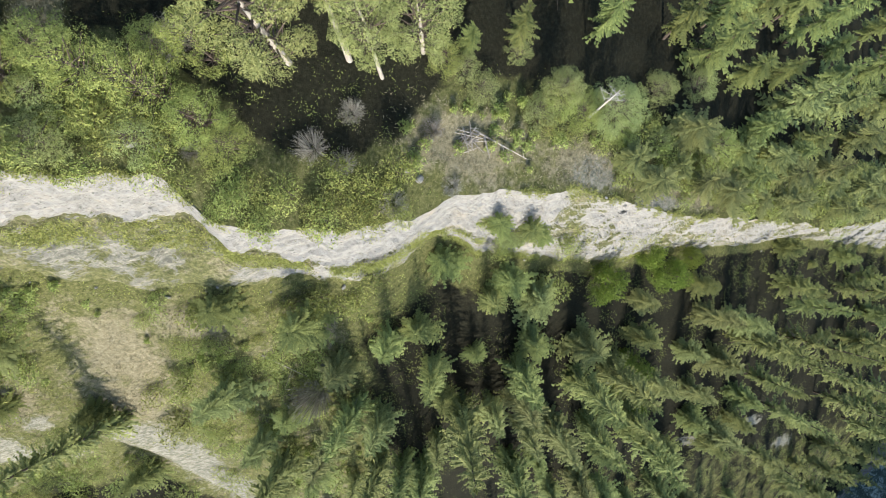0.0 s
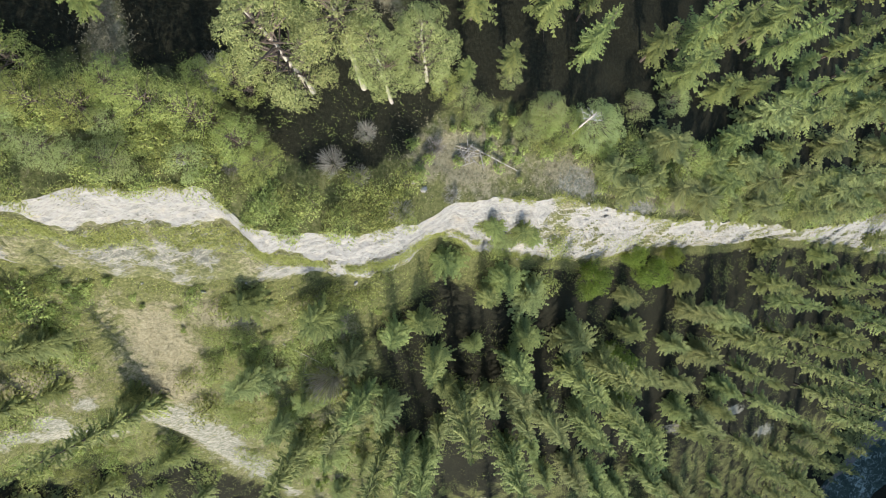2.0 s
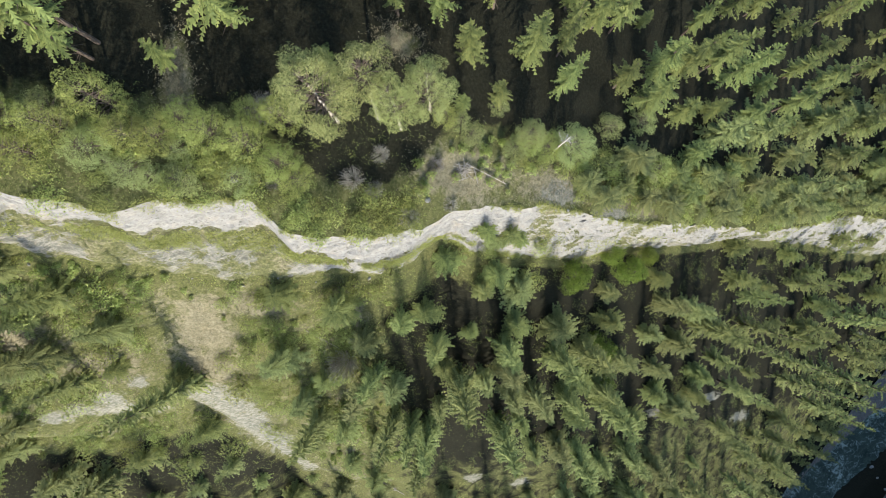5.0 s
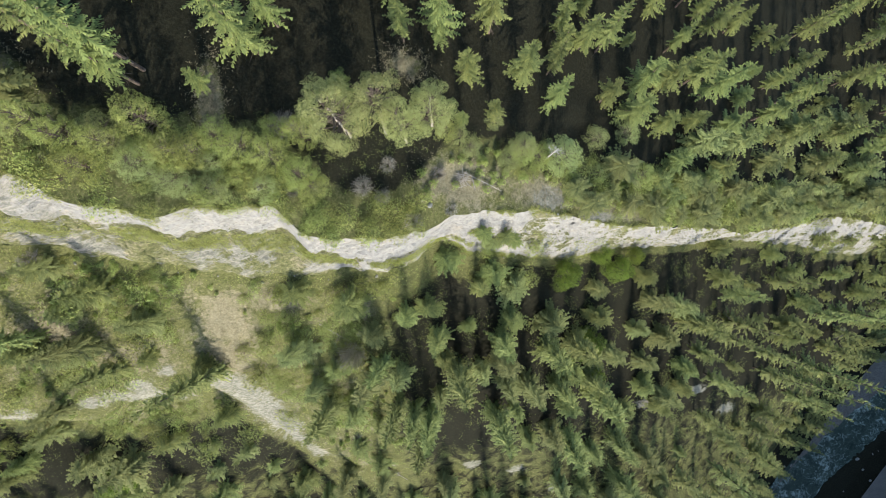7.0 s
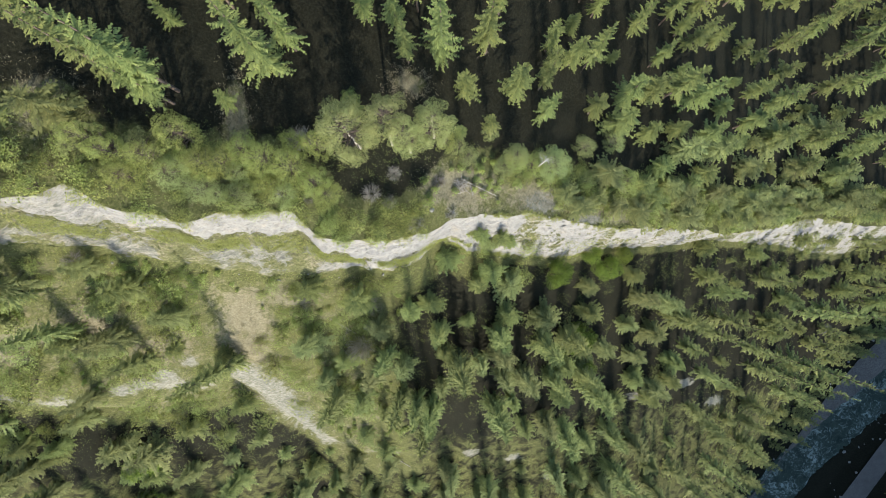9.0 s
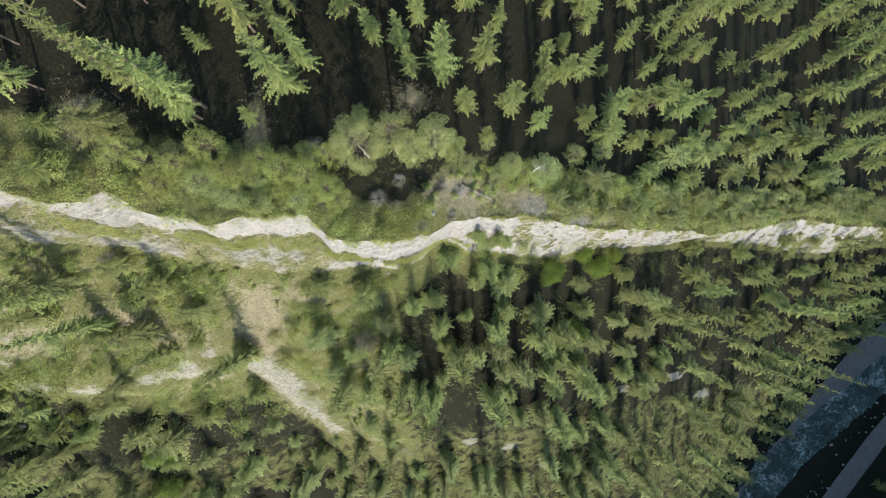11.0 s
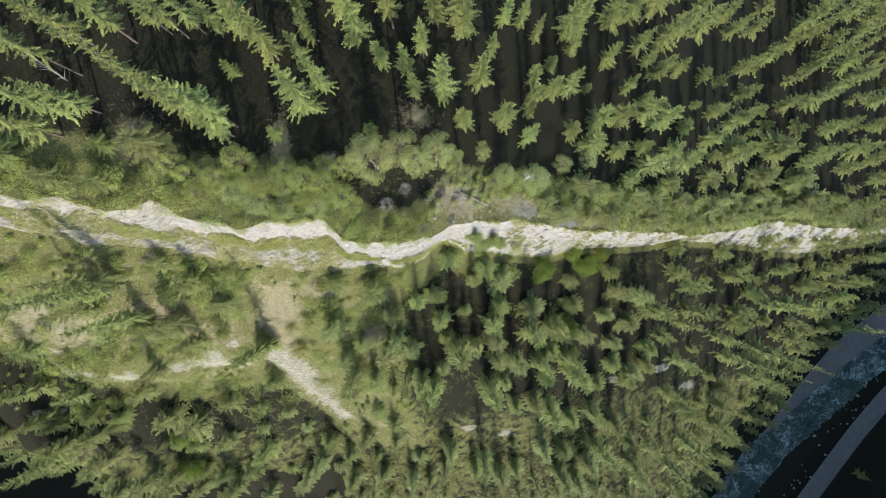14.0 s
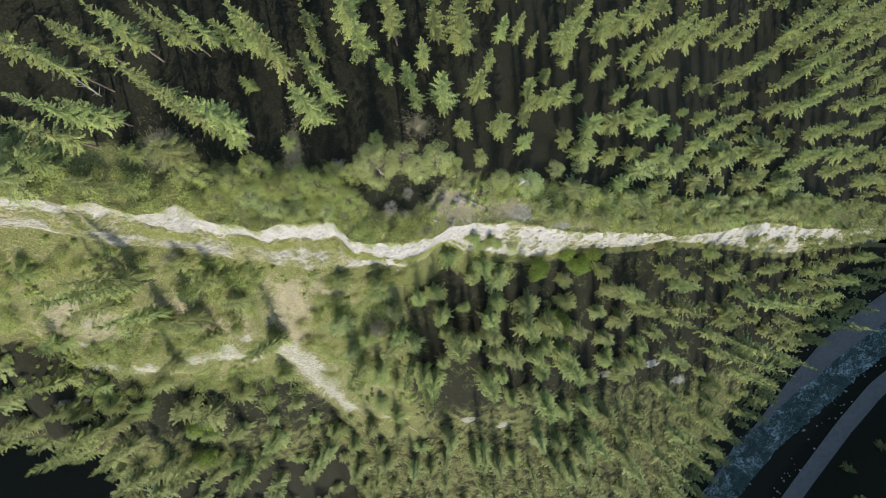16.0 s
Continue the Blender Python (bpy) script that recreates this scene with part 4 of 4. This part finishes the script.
rand = random.Random(7)
SPRUCES = [make_spruce(11 + i, 15, 2.1, br, 6, bare, None, "", taper, width=0.22, spread=0.32, inner=0.4) for i, (br, bare, taper) in enumerate([(170, 0.08, 0.74), (165, 0.05, 0.86), (175, 0.12, 0.66), (160, 0.06, 0.8), (180, 0.1, 0.7)])]
RIDGE_KINDS = [make_spruce(71 + i, 15, 2.1, br, 7, bare, None, "", taper, width=0.21, spread=0.32, inner=0.4) for i, (br, bare, taper) in enumerate([(190, 0.20, 0.68), (180, 0.14, 0.60), (195, 0.26, 0.76), (185, 0.16, 0.54)])]
SLOPE_KINDS = [make_spruce(81 + i, 18, 2.5, 300, 7, 0.03, mat, label, taper, width=0.19, spread=0.24, inner=0.7) for i, (mat, label, taper) in enumerate([(M_FIR, "olive-green spruce tree on the steep slope", 0.60), (M_SPRUCE, "green spruce tree on the steep slope", 0.72), (M_SPRUCE, "green spruce tree on the steep slope", 0.52)])]
BUSHY = [make_spruce(26 + i, 10, 2.6, 170, 7, 0.03, mat, label, taper, "bushy_tree", width=0.21, spread=0.32) for i, (mat, label, taper) in enumerate([(M_FIR, "broad olive-green tree behind the cliff's brink", 0.58), (M_SPRUCE, "broad green tree behind the cliff's brink", 0.52), (M_FIR, "broad green tree behind the cliff's brink", 0.62)])]
BUSHY_NEAR = [make_round_tree(36 + i, 10, 2.6, mat, M_BARK, label, "bushy_tree", 56, 0.13, 640, 0.06, 0.56) for i, (mat, label) in enumerate([(M_PINE, "broad olive-green tree behind the cliff's brink"), (M_LEAF, "broad green tree behind the cliff's brink"), (M_SHRUB, "broad green tree behind the cliff's brink")])]
PINE_KINDS = [make_round_tree(31 + i, 18, 3.3, M_PINE, M_PALE, "round-crowned pine with a pale bare lower trunk", "pine", 74, 0.14, 760, low, 0.56) for i, low in enumerate((0.14, 0.40))]
first_used = set()
planted = []


def lit_height(x, y, h):
    """No tree below the cliff stands so tall that it would shade the rock."""
    return min(h, max(4.0, 2.0 + foot(x) - y)) if x > -16 and y < foot(x) else h


def plant(kind_list, i, x, y, h, r, base_h, base_r, lean=0.0):
    ob = kind_list[i % len(kind_list)]
    m = set_down(ob, x, y, rand.uniform(0, 360), r / base_r, h / base_h, 0.15, lean)
    planted.append((x, y))
    if ob.name in first_used:
        return copy_thing(ob, m)
    first_used.add(ob.name)
    ob.matrix_basis = m
    return ob


spruce_count = 0
for block in (RIDGE_ONE, RIDGE_TWO, RIDGE_THREE, RIDGE_FOUR, RIDGE_FIVE):
    for x, y, h, r in block:
        plant(RIDGE_KINDS, rand.randrange(4), x, y, h, min(3.0, r * 1.38), 15, 2.1, rand.uniform(-1.5, 1.5))
        spruce_count += 1
for block in (SLOPE_ONE, SLOPE_TWO, SLOPE_THREE, SLOPE_FOUR, SLOPE_FIVE, SLOPE_SIX, SLOPE_WEST_ONE, SLOPE_WEST_TWO):
    for x, y, h, r in block:
        if x < 60:
            plant(SLOPE_KINDS, rand.randrange(3), x, y, h, min(2.9, max(1.6, r * 1.03)), 18, 2.5, rand.uniform(-1.5, 1.5))
        else:
            plant(SPRUCES, rand.randrange(5), x, y, h, min(2.7, max(1.7, r * 0.8)), 15, 2.1, rand.uniform(-1.5, 1.5))
        spruce_count += 1
for i, (x, y, h, r) in enumerate(PINES):
    plant(PINE_KINDS, i, x, y, h, r, 18, 3.3)
TALL_PINE = make_round_tree(34, 19, 2.6, M_PINE, M_PALE, "tall pine with a long pale bare trunk", "pine", 46, 0.14, 760, 0.72, 0.56)
plant([TALL_PINE], 0, -7.3, 14.7, 19.0, 2.6, 19, 2.6)
TALL_PINE.matrix_basis = pose(-7.3, 14.7, land(-7.3, 14.7) - 0.2, 0, 2, 0)
for x, y, h, r in BRINK_TREES_WEST + BRINK_TREES_EAST:
    plant(BUSHY_NEAR if -42 < x < 34 else BUSHY, rand.randrange(3), x, y, h, max(1.8, r * 1.3), 10, 2.6)
tries, rows = 0, []
while tries < 1500 and len(rows) < 90:
    tries += 1
    x = rand.uniform(-80, -36) if rand.random() < 0.3 else rand.uniform(18, 130)
    y = brink(x) + rand.uniform(2.2, 9.0)
    if all((x - a) ** 2 + (y - b) ** 2 > 12 for a, b in planted):
        h = rand.uniform(4.5, 11)
        rows.append(x)
        plant(BUSHY, rand.randrange(3), x, y, h, rand.uniform(1.8, 2.8), 10, 2.6)


# ---- the rest of the wood ----
def far_from(x, y, gap):
    return all((x - px) ** 2 + (y - py) ** 2 > gap * gap for px, py in planted)


def wooded(x, y):
    """How thick the wood stands: the gap between stems in metres, or none."""
    d = river_side(x, y)
    if d > 18:
        return 6.0 if d < 120 else None
    if d > -22:
        return None
    if x > 99 and y > foot(x) - 8:
        return 6.0
    if blob(x, y, BARE_ROCK) > 0.05:
        return None
    if abs(y) > 66 - 0.5 * land(x, y, False) or x < -108 + 0.8 * land(x, y, False):
        return 11.0
    if y > brink(x) + 9:
        return 7.0 if y > 45 or x < -42 or x > 120 else 5.0
    if y > foot(x) - 2.5:
        return None
    if x < -24 and y > knots(x, STEP_Y) - 4:
        return 10.5 if x < -38 and y < foot(x) - 4 and blob(x, y, CLEARINGS) < 0.3 else None
    if x <= -10:
        return 5.2
    if x < 66 and y > -52:
        return None
    return 6.6 + 2.4 * rough(x, y, 31, 13)


extra, tries = [], 0
while tries < 14000:
    tries += 1
    x, y = rand.uniform(-140, 245), rand.uniform(-135, 100)
    gap = wooded(x, y)
    if gap and far_from(x, y, gap):
        h = rand.uniform(9, 12) if y > 10 and y < 20 else rand.uniform(12, 18.5)
        h = lit_height(x, y, h * rand.uniform(0.75, 1.05))
        if river_side(x, y) > 18:
            h *= 0.6
        if -45 < x < 120 and -62 < y < 45:      # the young trees between the tall ones
            h *= rand.uniform(0.35, 0.6)
        extra.append((x, y, h, rand.uniform(1.9, 3.5) * (0.6 + 0.4 * h / 15)))
        planted.append((x, y))
shaggy = [e for e in extra if -110 < e[0] < -20 and -75 < e[1] < 0]
for i, (x, y, h, r) in enumerate(shaggy):
    plant(BUSHY, rand.randrange(3), x, y, h * rand.uniform(0.4, 0.95), r * rand.uniform(0.75, 1.0), 10, 2.6)
extra = [e for e in extra if e not in shaggy]
near = [e for e in extra if -62 < e[0] < 105 and -62 < e[1] < 60]
near.sort(key=lambda e: math.hypot(e[0] - 12, e[1] + 22))
near = near[:max(0, 300 - spruce_count)]
chosen = set(near)
for x, y, h, r in near:
    if y < 0 and rand.random() < 0.35:
        plant(SLOPE_KINDS, rand.randrange(3), x, y, h, r * 0.7, 18, 2.5)
    else:
        plant(RIDGE_KINDS if y > 10 else SPRUCES, rand.randrange(4), x, y, h, r * 0.84, 15, 2.1)
verts = []
low = [spruce_foliage(np.random.default_rng(60 + i), 15, 2.1, 74, 3, 0.08, 0.8, 0.30, spread=0.3, inner=0.25) for i in range(4)]
sheet_faces, sheet_lit_tips, sheet_count = [], [], 0
stems = []
for i, (x, y, h, r) in enumerate([e for e in extra if e not in chosen]):
    a, z = rand.uniform(0, 6.28), land(x, y)
    v = low[i % 4][0] * np.array((r / 1.8, r / 1.8, h / 15))
    sheet_faces.append(low[i % 4][1] + sheet_count)
    sheet_lit_tips.append(low[i % 4][2])
    sheet_count += len(v)
    c, s = math.cos(a), math.sin(a)
    verts.append(np.stack((v[:, 0] * c - v[:, 1] * s + x, v[:, 0] * s + v[:, 1] * c + y, v[:, 2] + z), 1))
    stems.append(tube([(x, y, z - 0.4), (x, y, z + h * 0.9)], [0.16, 0.03], 5))
verts = np.concatenate(verts)
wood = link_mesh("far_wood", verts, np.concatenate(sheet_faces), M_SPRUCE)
attribute(wood, "lit_tip", np.concatenate(sheet_lit_tips))
tagged(wood, "dense spruce wood on the lower mountain slopes", "forest", kind="stuff")
tagged(link_mesh("stems", *joined(stems), M_BARK, wood), kind="stuff")


# ---- shrubs, bare bushes, fresh-leaved trees ----
SHRUB_KINDS = [make_shrub(41, 2.4, 1.6, M_SHRUB, "dense olive-green shrub on the mountain slope"), make_shrub(42, 2.4, 1.6, M_SHRUB, "dense olive-green shrub on the mountain slope"), make_shrub(43, 2.4, 1.6, M_LEAF, "leafy green shrub on the mountain slope"), make_shrub(44, 2.4, 1.6, M_LEAF, "leafy green shrub on the mountain slope")]
FRESH_KINDS = [make_round_tree(51, 7, 2.4, M_FRESH, M_BARK, "young bright-green broadleaf tree under the cliff", "broadleaf_tree", 14, 0.22, 480, 0.2), make_round_tree(52, 7, 2.4, M_FRESH, M_BARK, "young bright-green broadleaf tree under the cliff", "broadleaf_tree", 12, 0.22, 480, 0.25)]
BARE_KINDS = [make_bare_bush(61, 2.0, 1.3, "leafless grey bush with fine dry twigs", 210), make_bare_bush(62, 2.0, 1.3, "leafless grey bush with fine dry twigs", 220)]
for block in (SHRUBS, SHRUBS_LOW):
    for x, y, h, r in block:
        plant(SHRUB_KINDS, rand.randrange(4), x, y, h, max(1.0, r), 2.4, 1.6)
for i, (x, y, h, r) in enumerate(BARE_BUSHES):
    plant(BARE_KINDS, i, x, y, h, max(0.9, r), 2.0, 1.3)
for i, (x, y, h, r) in enumerate(FRESH_TREES):
    plant(FRESH_KINDS, i, x, y, h, max(1.5, r), 7, 2.4)


for x, y, h in ((5.6, 2.6, 4.5), (9.2, 2.0, 5.5), (11.0, 1.6, 5.0), (7.4, 1.2, 4.0)):
    plant(SLOPE_KINDS, rand.randrange(3), x, y, h, 1.5, 18, 2.5)


def belt(x):
    """The shrub belt behind the brink: from and to, in metres north of it; none where the soil lies bare."""
    if -3 < x < 9:
        return None
    if x < -20:
        return (0.2, 5.5)
    if x < -3:
        return (0.3, 4.0)
    if x < 18:
        return (4.0, 9.0)
    return (1.6, 9.5)


shrubs = []
tries = 0
while tries < 2600 and len(shrubs) < 170:
    tries += 1
    x = rand.uniform(-80, 128)
    if not belt(x):
        continue
    a, b = belt(x)
    y = brink(x) + rand.uniform(a, b)
    if all((x - px) ** 2 + (y - py) ** 2 > 4.4 for px, py in shrubs) and not any((x - px) ** 2 + (y - py) ** 2 < 1.2 for px, py in planted):
        shrubs.append((x, y))
for x, y in shrubs:
    s = rand.uniform(0.75, 1.25)
    plant(SHRUB_KINDS, rand.randrange(4), x, y, 2.6 * s * rand.uniform(0.6, 1.2), 1.65 * s, 2.4, 1.6)

for i in range(12):
    x = rand.uniform(76, 118)
    y = foot(x) + (brink(x) - foot(x)) * rand.uniform(-0.1, 0.9)
    plant(SHRUB_KINDS, rand.randrange(4), x, y, rand.uniform(1.0, 2.4), rand.uniform(0.8, 1.6), 2.4, 1.6)
mats = 0
while mats < 140:
    x, y = rand.uniform(-78, -14), rand.uniform(-32, 0)
    if y > foot(x) - 1.0 or rand.random() < 2.2 * blob(x, y, CLEARINGS) or blob(x, y, BARE_ROCK) > 0.0 or not far_from(x, y, 1.5) or rough(x, y, 40, 7) < -0.1:
        continue
    mats += 1
    plant(SHRUB_KINDS, rand.randrange(4), x, y, rand.choice((0.5, 0.7, 0.9, 1.2, 1.6, 2.8)) * rand.uniform(0.8, 1.2), rand.uniform(1.0, 2.6), 2.4, 1.6)

# countless small bushes on the open slope and behind the brink
tuft_forms = []
for i in range(4):
    rng = np.random.default_rng(46 + i)
    knobs = [(math.cos(k * 2.4) * 0.45 * k / 5, math.sin(k * 2.4) * 0.45 * k / 5, rng.uniform(0.3, 0.7), rng.uniform(0.3, 0.55), 0.8) for k in range(6)]
    tuft_forms.append(clump_foliage(rng, knobs, 190, 0.24))
tuft_sheet, tries = [], 0
while len(tuft_sheet) < 380 and tries < 9000:
    tries += 1
    x = rand.uniform(-85, -8) if rand.random() < 0.72 else rand.uniform(-3, 70)
    y = foot(x) - rand.uniform(0.8, 36) if x < -8 else brink(x) + rand.uniform(0.6, 8)
    if blob(x, y, CLEARINGS) > rand.uniform(0.0, 1.3) or blob(x, y, BARE_ROCK) > 0.1 or rough(x, y, 44, 7) < rand.uniform(-0.1, 0.25) or not far_from(x, y, 0.8):
        continue
    w = rand.uniform(0.35, 1.1)
    v = tuft_forms[len(tuft_sheet) % 4] * np.array((w, w, rand.uniform(0.4, 1.4)))
    c, s = math.cos(tries), math.sin(tries)
    tuft_sheet.append(np.stack((v[:, 0] * c - v[:, 1] * s + x, v[:, 0] * s + v[:, 1] * c + y, v[:, 2] + land(x, y) - 0.05), 1))
tuft_sheet = np.concatenate(tuft_sheet)
tagged(link_mesh("low_bushes", tuft_sheet, leaves(tuft_sheet), M_SHRUB), "scattered low olive-green bushes on the open slope", "bush", kind="stuff")

# ---- low growth on the turf, the ledges and under the trees ----
def low_growth(name, count, mat, label, spot, size, tall, clump=5, spread=0.16):
    rng = np.random.default_rng(len(name))
    base, tries = [], 0
    while len(base) < count and tries < count * 12:
        tries += 1
        p = spot(rng)
        if p:
            dx, dy = (land(p[0] + 0.5, p[1]) - p[2]) * 2, (land(p[0], p[1] + 0.5) - p[2]) * 2
            for _ in range(clump):
                u, v = rng.normal(0, spread), rng.normal(0, spread)
                base.append((p[0] + u, p[1] + v, p[2] + dx * u + dy * v))
    base = np.array(base)
    k = len(base)
    way = np.stack((rng.normal(0, 0.7, k), rng.normal(0, 0.7, k), rng.uniform(0.25, 1.0, k) * tall), 1)
    up = rng.normal(0, 0.5, (k, 3)) + np.array((0, -0.3, 0.9))
    le = size * rng.uniform(0.6, 1.5, k)
    v = sprays(rng, base, way, up, le, le * rng.uniform(0.16, 0.32, k))
    return tagged(link_mesh(name, v, leaves(v), mat), label, "grass", kind="stuff")


def turf_spot(rng):
    x, y = rng.uniform(-78, 100), rng.uniform(-45, 16)
    if foot(x) - 0.3 < y < brink(x) + 0.3 or (x > 0 and y < foot(x) - 5):
        return None
    if blob(x, y, CLEARINGS) > 0.3 or blob(x, y, BARE_ROCK) > 0.3:
        return None
    return (x, y, land(x, y))


def straw_spot(rng):
    cx, cy, rx, ry = CLEARINGS[rng.integers(len(CLEARINGS))]
    x, y = cx + rng.normal(0, 0.6) * rx, cy + rng.normal(0, 0.6) * ry
    if foot(x) - 0.3 < y < brink(x) + 0.3:
        return None
    return (x, y, land(x, y))


def ledge_spot(rng):
    x = rng.uniform(-62, 40)
    s = rng.uniform(knots(x, FACE_END) + 0.05, knots(x, LEDGE_END)) if x < 0 or rng.uniform() < 0.4 else rng.uniform(0.9, 1.0)
    if rough(x, 0, 11, 5) < (0.15 if -14 < x < 1 else -0.12) or (x > 12 and rng.uniform() < 0.6):
        return None
    y = brink(x) + (foot(x) - brink(x)) * s
    return (x, y - 0.25, land(x, y, False) + 0.15)


def brink_spot(rng):
    x = rng.uniform(-75, 110)
    if rough(x, 0, 51, 2.2) < 0.02 or (-2 < x < 6):
        return None
    y = brink(x) + rng.uniform(-0.75, 0.5) * max(0.0, rough(x, 0, 51, 2.2)) * 2.2
    return (x, y, land(x, y, False) + 0.2)


def low_slope_spot(rng):
    x, y = rng.uniform(-78, -12), rng.uniform(-32, 0)
    if y > foot(x) - 0.4 or blob(x, y, CLEARINGS) > 0.4 or blob(x, y, BARE_ROCK) > 0.2 or rough(x, y, 21, 3.5) < 0.0:
        return None
    return (x, y, land(x, y))


def wood_floor_spot(rng):
    x, y = rng.uniform(-20, 110), rng.uniform(-70, -2)
    if y > foot(x) - 1.5 or blob(x, y, BARE_ROCK) > 0.3 or rough(x, y, 23, 4.0) < 0.0 or river_side(x, y) > -28:
        return None
    return (x, y, land(x, y))


M_STRAW = make_leaf("straw_grass", (0.17, 0.155, 0.09), (0.25, 0.23, 0.145), (0.34, 0.32, 0.21), 0.3)
low_growth("grass", 60000, M_SHRUB, "low green herbs and grass on the turf", turf_spot, 0.17, 0.8, 14, 0.32)
low_growth("ledge_plants", 44000, M_SHRUB, "low green plants growing on the cliff ledges", ledge_spot, 0.18, 0.8)
low_growth("brink_plants", 26000, M_SHRUB, "ragged turf and herbs hanging over the cliff brink", brink_spot, 0.18, 0.5)
low_growth("heath", 60000, M_SHRUB, "patchy low green heath on the steep slope", low_slope_spot, 0.19, 0.9, 20, 0.4)
low_growth("undergrowth", 60000, M_SHRUB, "low green undergrowth between the spruce trees", wood_floor_spot, 0.22, 0.9, 45, 0.6)
low_growth("dry_grass", 30000, M_STRAW, "dry straw-coloured grass tufts in the clearings", straw_spot, 0.22, 0.9)


# ---- dead wood ----
def stick(name, a, b, r0, r1, mat, parent=None, label="", twigs=0, seed=1):
    rng = np.random.default_rng(seed)
    pieces = [limb(a, b, r0, r1, 7)]
    for k in range(twigs):
        q = rng.uniform(0.25, 0.98)
        p = [u + (v - u) * q for u, v in zip(a, b)]
        n = math.hypot(b[0] - a[0], b[1] - a[1], b[2] - a[2]) * rng.uniform(0.08, 0.22)
        e = (p[0] + rng.normal(0, 0.7) * n, p[1] + rng.normal(0, 0.7) * n, p[2] + rng.uniform(0.0, 0.8) * n)
        pieces.append(limb(p, e, r1 * 0.9 + 0.01, 0.008, 4))
    return link_mesh(name, *joined(pieces), mat, parent, label)


def fallen_log(x, y, way, length, radius, label, twigs=10, seed=1):
    a, c, s = math.radians(way), math.cos(math.radians(way)), math.sin(math.radians(way))
    ends = [(x - c * length / 2, y - s * length / 2), (x + c * length / 2, y + s * length / 2)]
    pts = [(u, v, land(u, v) + radius + 0.25) for u, v in ends]
    ob = stick("fallen_log", pts[0], pts[1], radius, radius * 0.45, M_PALE, None, label, twigs, seed)
    return tagged(ob, label, "log")


def branch_pile(x, y):
    pile = new("branch_pile")
    z = land(x, y)
    pile.location = (x, y, z)
    rng = np.random.default_rng(77)
    for k in range(22):
        a, n = rng.uniform(0, 6.28), rng.uniform(0.5, 1.3)
        cx, cy = rng.normal(0, 0.7), rng.normal(0, 0.45)
        h = 0.08 + 0.5 * math.exp(-(cx * cx + cy * cy)) * rng.uniform(0.2, 1)
        stick("branch", (cx - math.cos(a) * n, cy - math.sin(a) * n, h * 0.5), (cx + math.cos(a) * n, cy + math.sin(a) * n, h + rng.uniform(-0.05, 0.25)), rng.uniform(0.04, 0.09), 0.03, M_PALE, pile, "", 2, 100 + k)
    return tagged(pile, "heap of pale cut branches on bare soil", "branch pile")


def snag(x, y, h):
    """A bleached dead tree: bare stem and broken limbs."""
    tree = new("dead_tree")
    rng = np.random.default_rng(5)
    z = land(x, y)
    tree.location = (x, y, z)
    stick("trunk", (0, 0, -0.3), (0.25, 0.1, h), 0.16, 0.04, M_BLEACHED, tree)
    for k in range(16):
        q, a = rng.uniform(0.45, 0.98), rng.uniform(0, 6.28)
        n = rng.uniform(0.7, 1.9) * (1.2 - q * 0.6)
        stick("limb", (0.25 * q, 0.1 * q, h * q), (0.25 * q + math.cos(a) * n, 0.1 * q + math.sin(a) * n, h * q + 0.3 * n), 0.03, 0.01, M_BLEACHED, tree, "", 4, 200 + k)
    return tagged(tree, "bleached leafless dead tree among green shrubs", "dead tree")


M_BLEACHED = make_bark("bleached_wood", (0.34, 0.32, 0.28), (0.52, 0.50, 0.45))
branch_pile(2.0, 9.6)
fallen_log(5.2, 9.4, -22, 5.5, 0.10, "thin pale fallen trunk beside the branch heap", 6, 3)
fallen_log(-51.4, 24.1, -39, 4.6, 0.13, "pale fallen trunk with broken limbs on the forest floor", 14, 5)
fallen_log(-10.4, -48.8, -42, 6.0, 0.12, "pale fallen trunk on the lower slope", 6, 6)
fallen_log(-17.5, -13.0, -40, 5.0, 0.07, "thin fallen trunk on the grassy slope", 4, 7)
snag(14.6, 13.2, 8.5)

# ---- loose boulders below the cliff, on the brink and along the river ----
STONES = [make_boulder(i, 1.0) for i in range(5)]


def lay(i, x, y, size):
    ob = STONES[i % 5]
    m = pose(x, y, land(x, y) + size * 0.1, rand.uniform(-25, 25), rand.uniform(-25, 25), rand.uniform(0, 360)) @ Matrix.Diagonal((size, size * rand.uniform(0.6, 1.0), size, 1))
    if ob.name in first_used:
        return copy_thing(ob, m)
    first_used.add(ob.name)
    ob.matrix_basis = m
    return ob


for i, (x, y, size) in enumerate([(-21.6, 7.4, 0.5), (-20.2, 7.2, 0.4), (-13.7, -13.6, 0.7), (-22.8, 8.3, 0.5), (-2.0, 6.0, 0.4), (-3.0, 6.6, 0.5)]):
    lay(i, x, y, size)
for i in range(45):
    x = rand.uniform(-48, 60) if i > 24 else rand.uniform(11, 24)
    y = foot(x) - abs(rand.gauss(0, 1.6)) if i > 24 else rand.uniform(foot(x), brink(x) + 1)
    lay(i, x, y, rand.uniform(0.18, 0.6))
for i in range(120):
    k = rand.randrange(3, 8)
    q = rand.random()
    (ax, ay), (bx, by) = RIVER[k], RIVER[k + 1]
    n = math.hypot(bx - ax, by - ay)
    o = rand.choice((rand.uniform(-20, -13), rand.uniform(5, 8), rand.uniform(-14, 5)))
    lay(i, ax + (bx - ax) * q - (by - ay) / n * o, ay + (by - ay) * q + (bx - ax) / n * o, rand.uniform(0.4, 1.3))
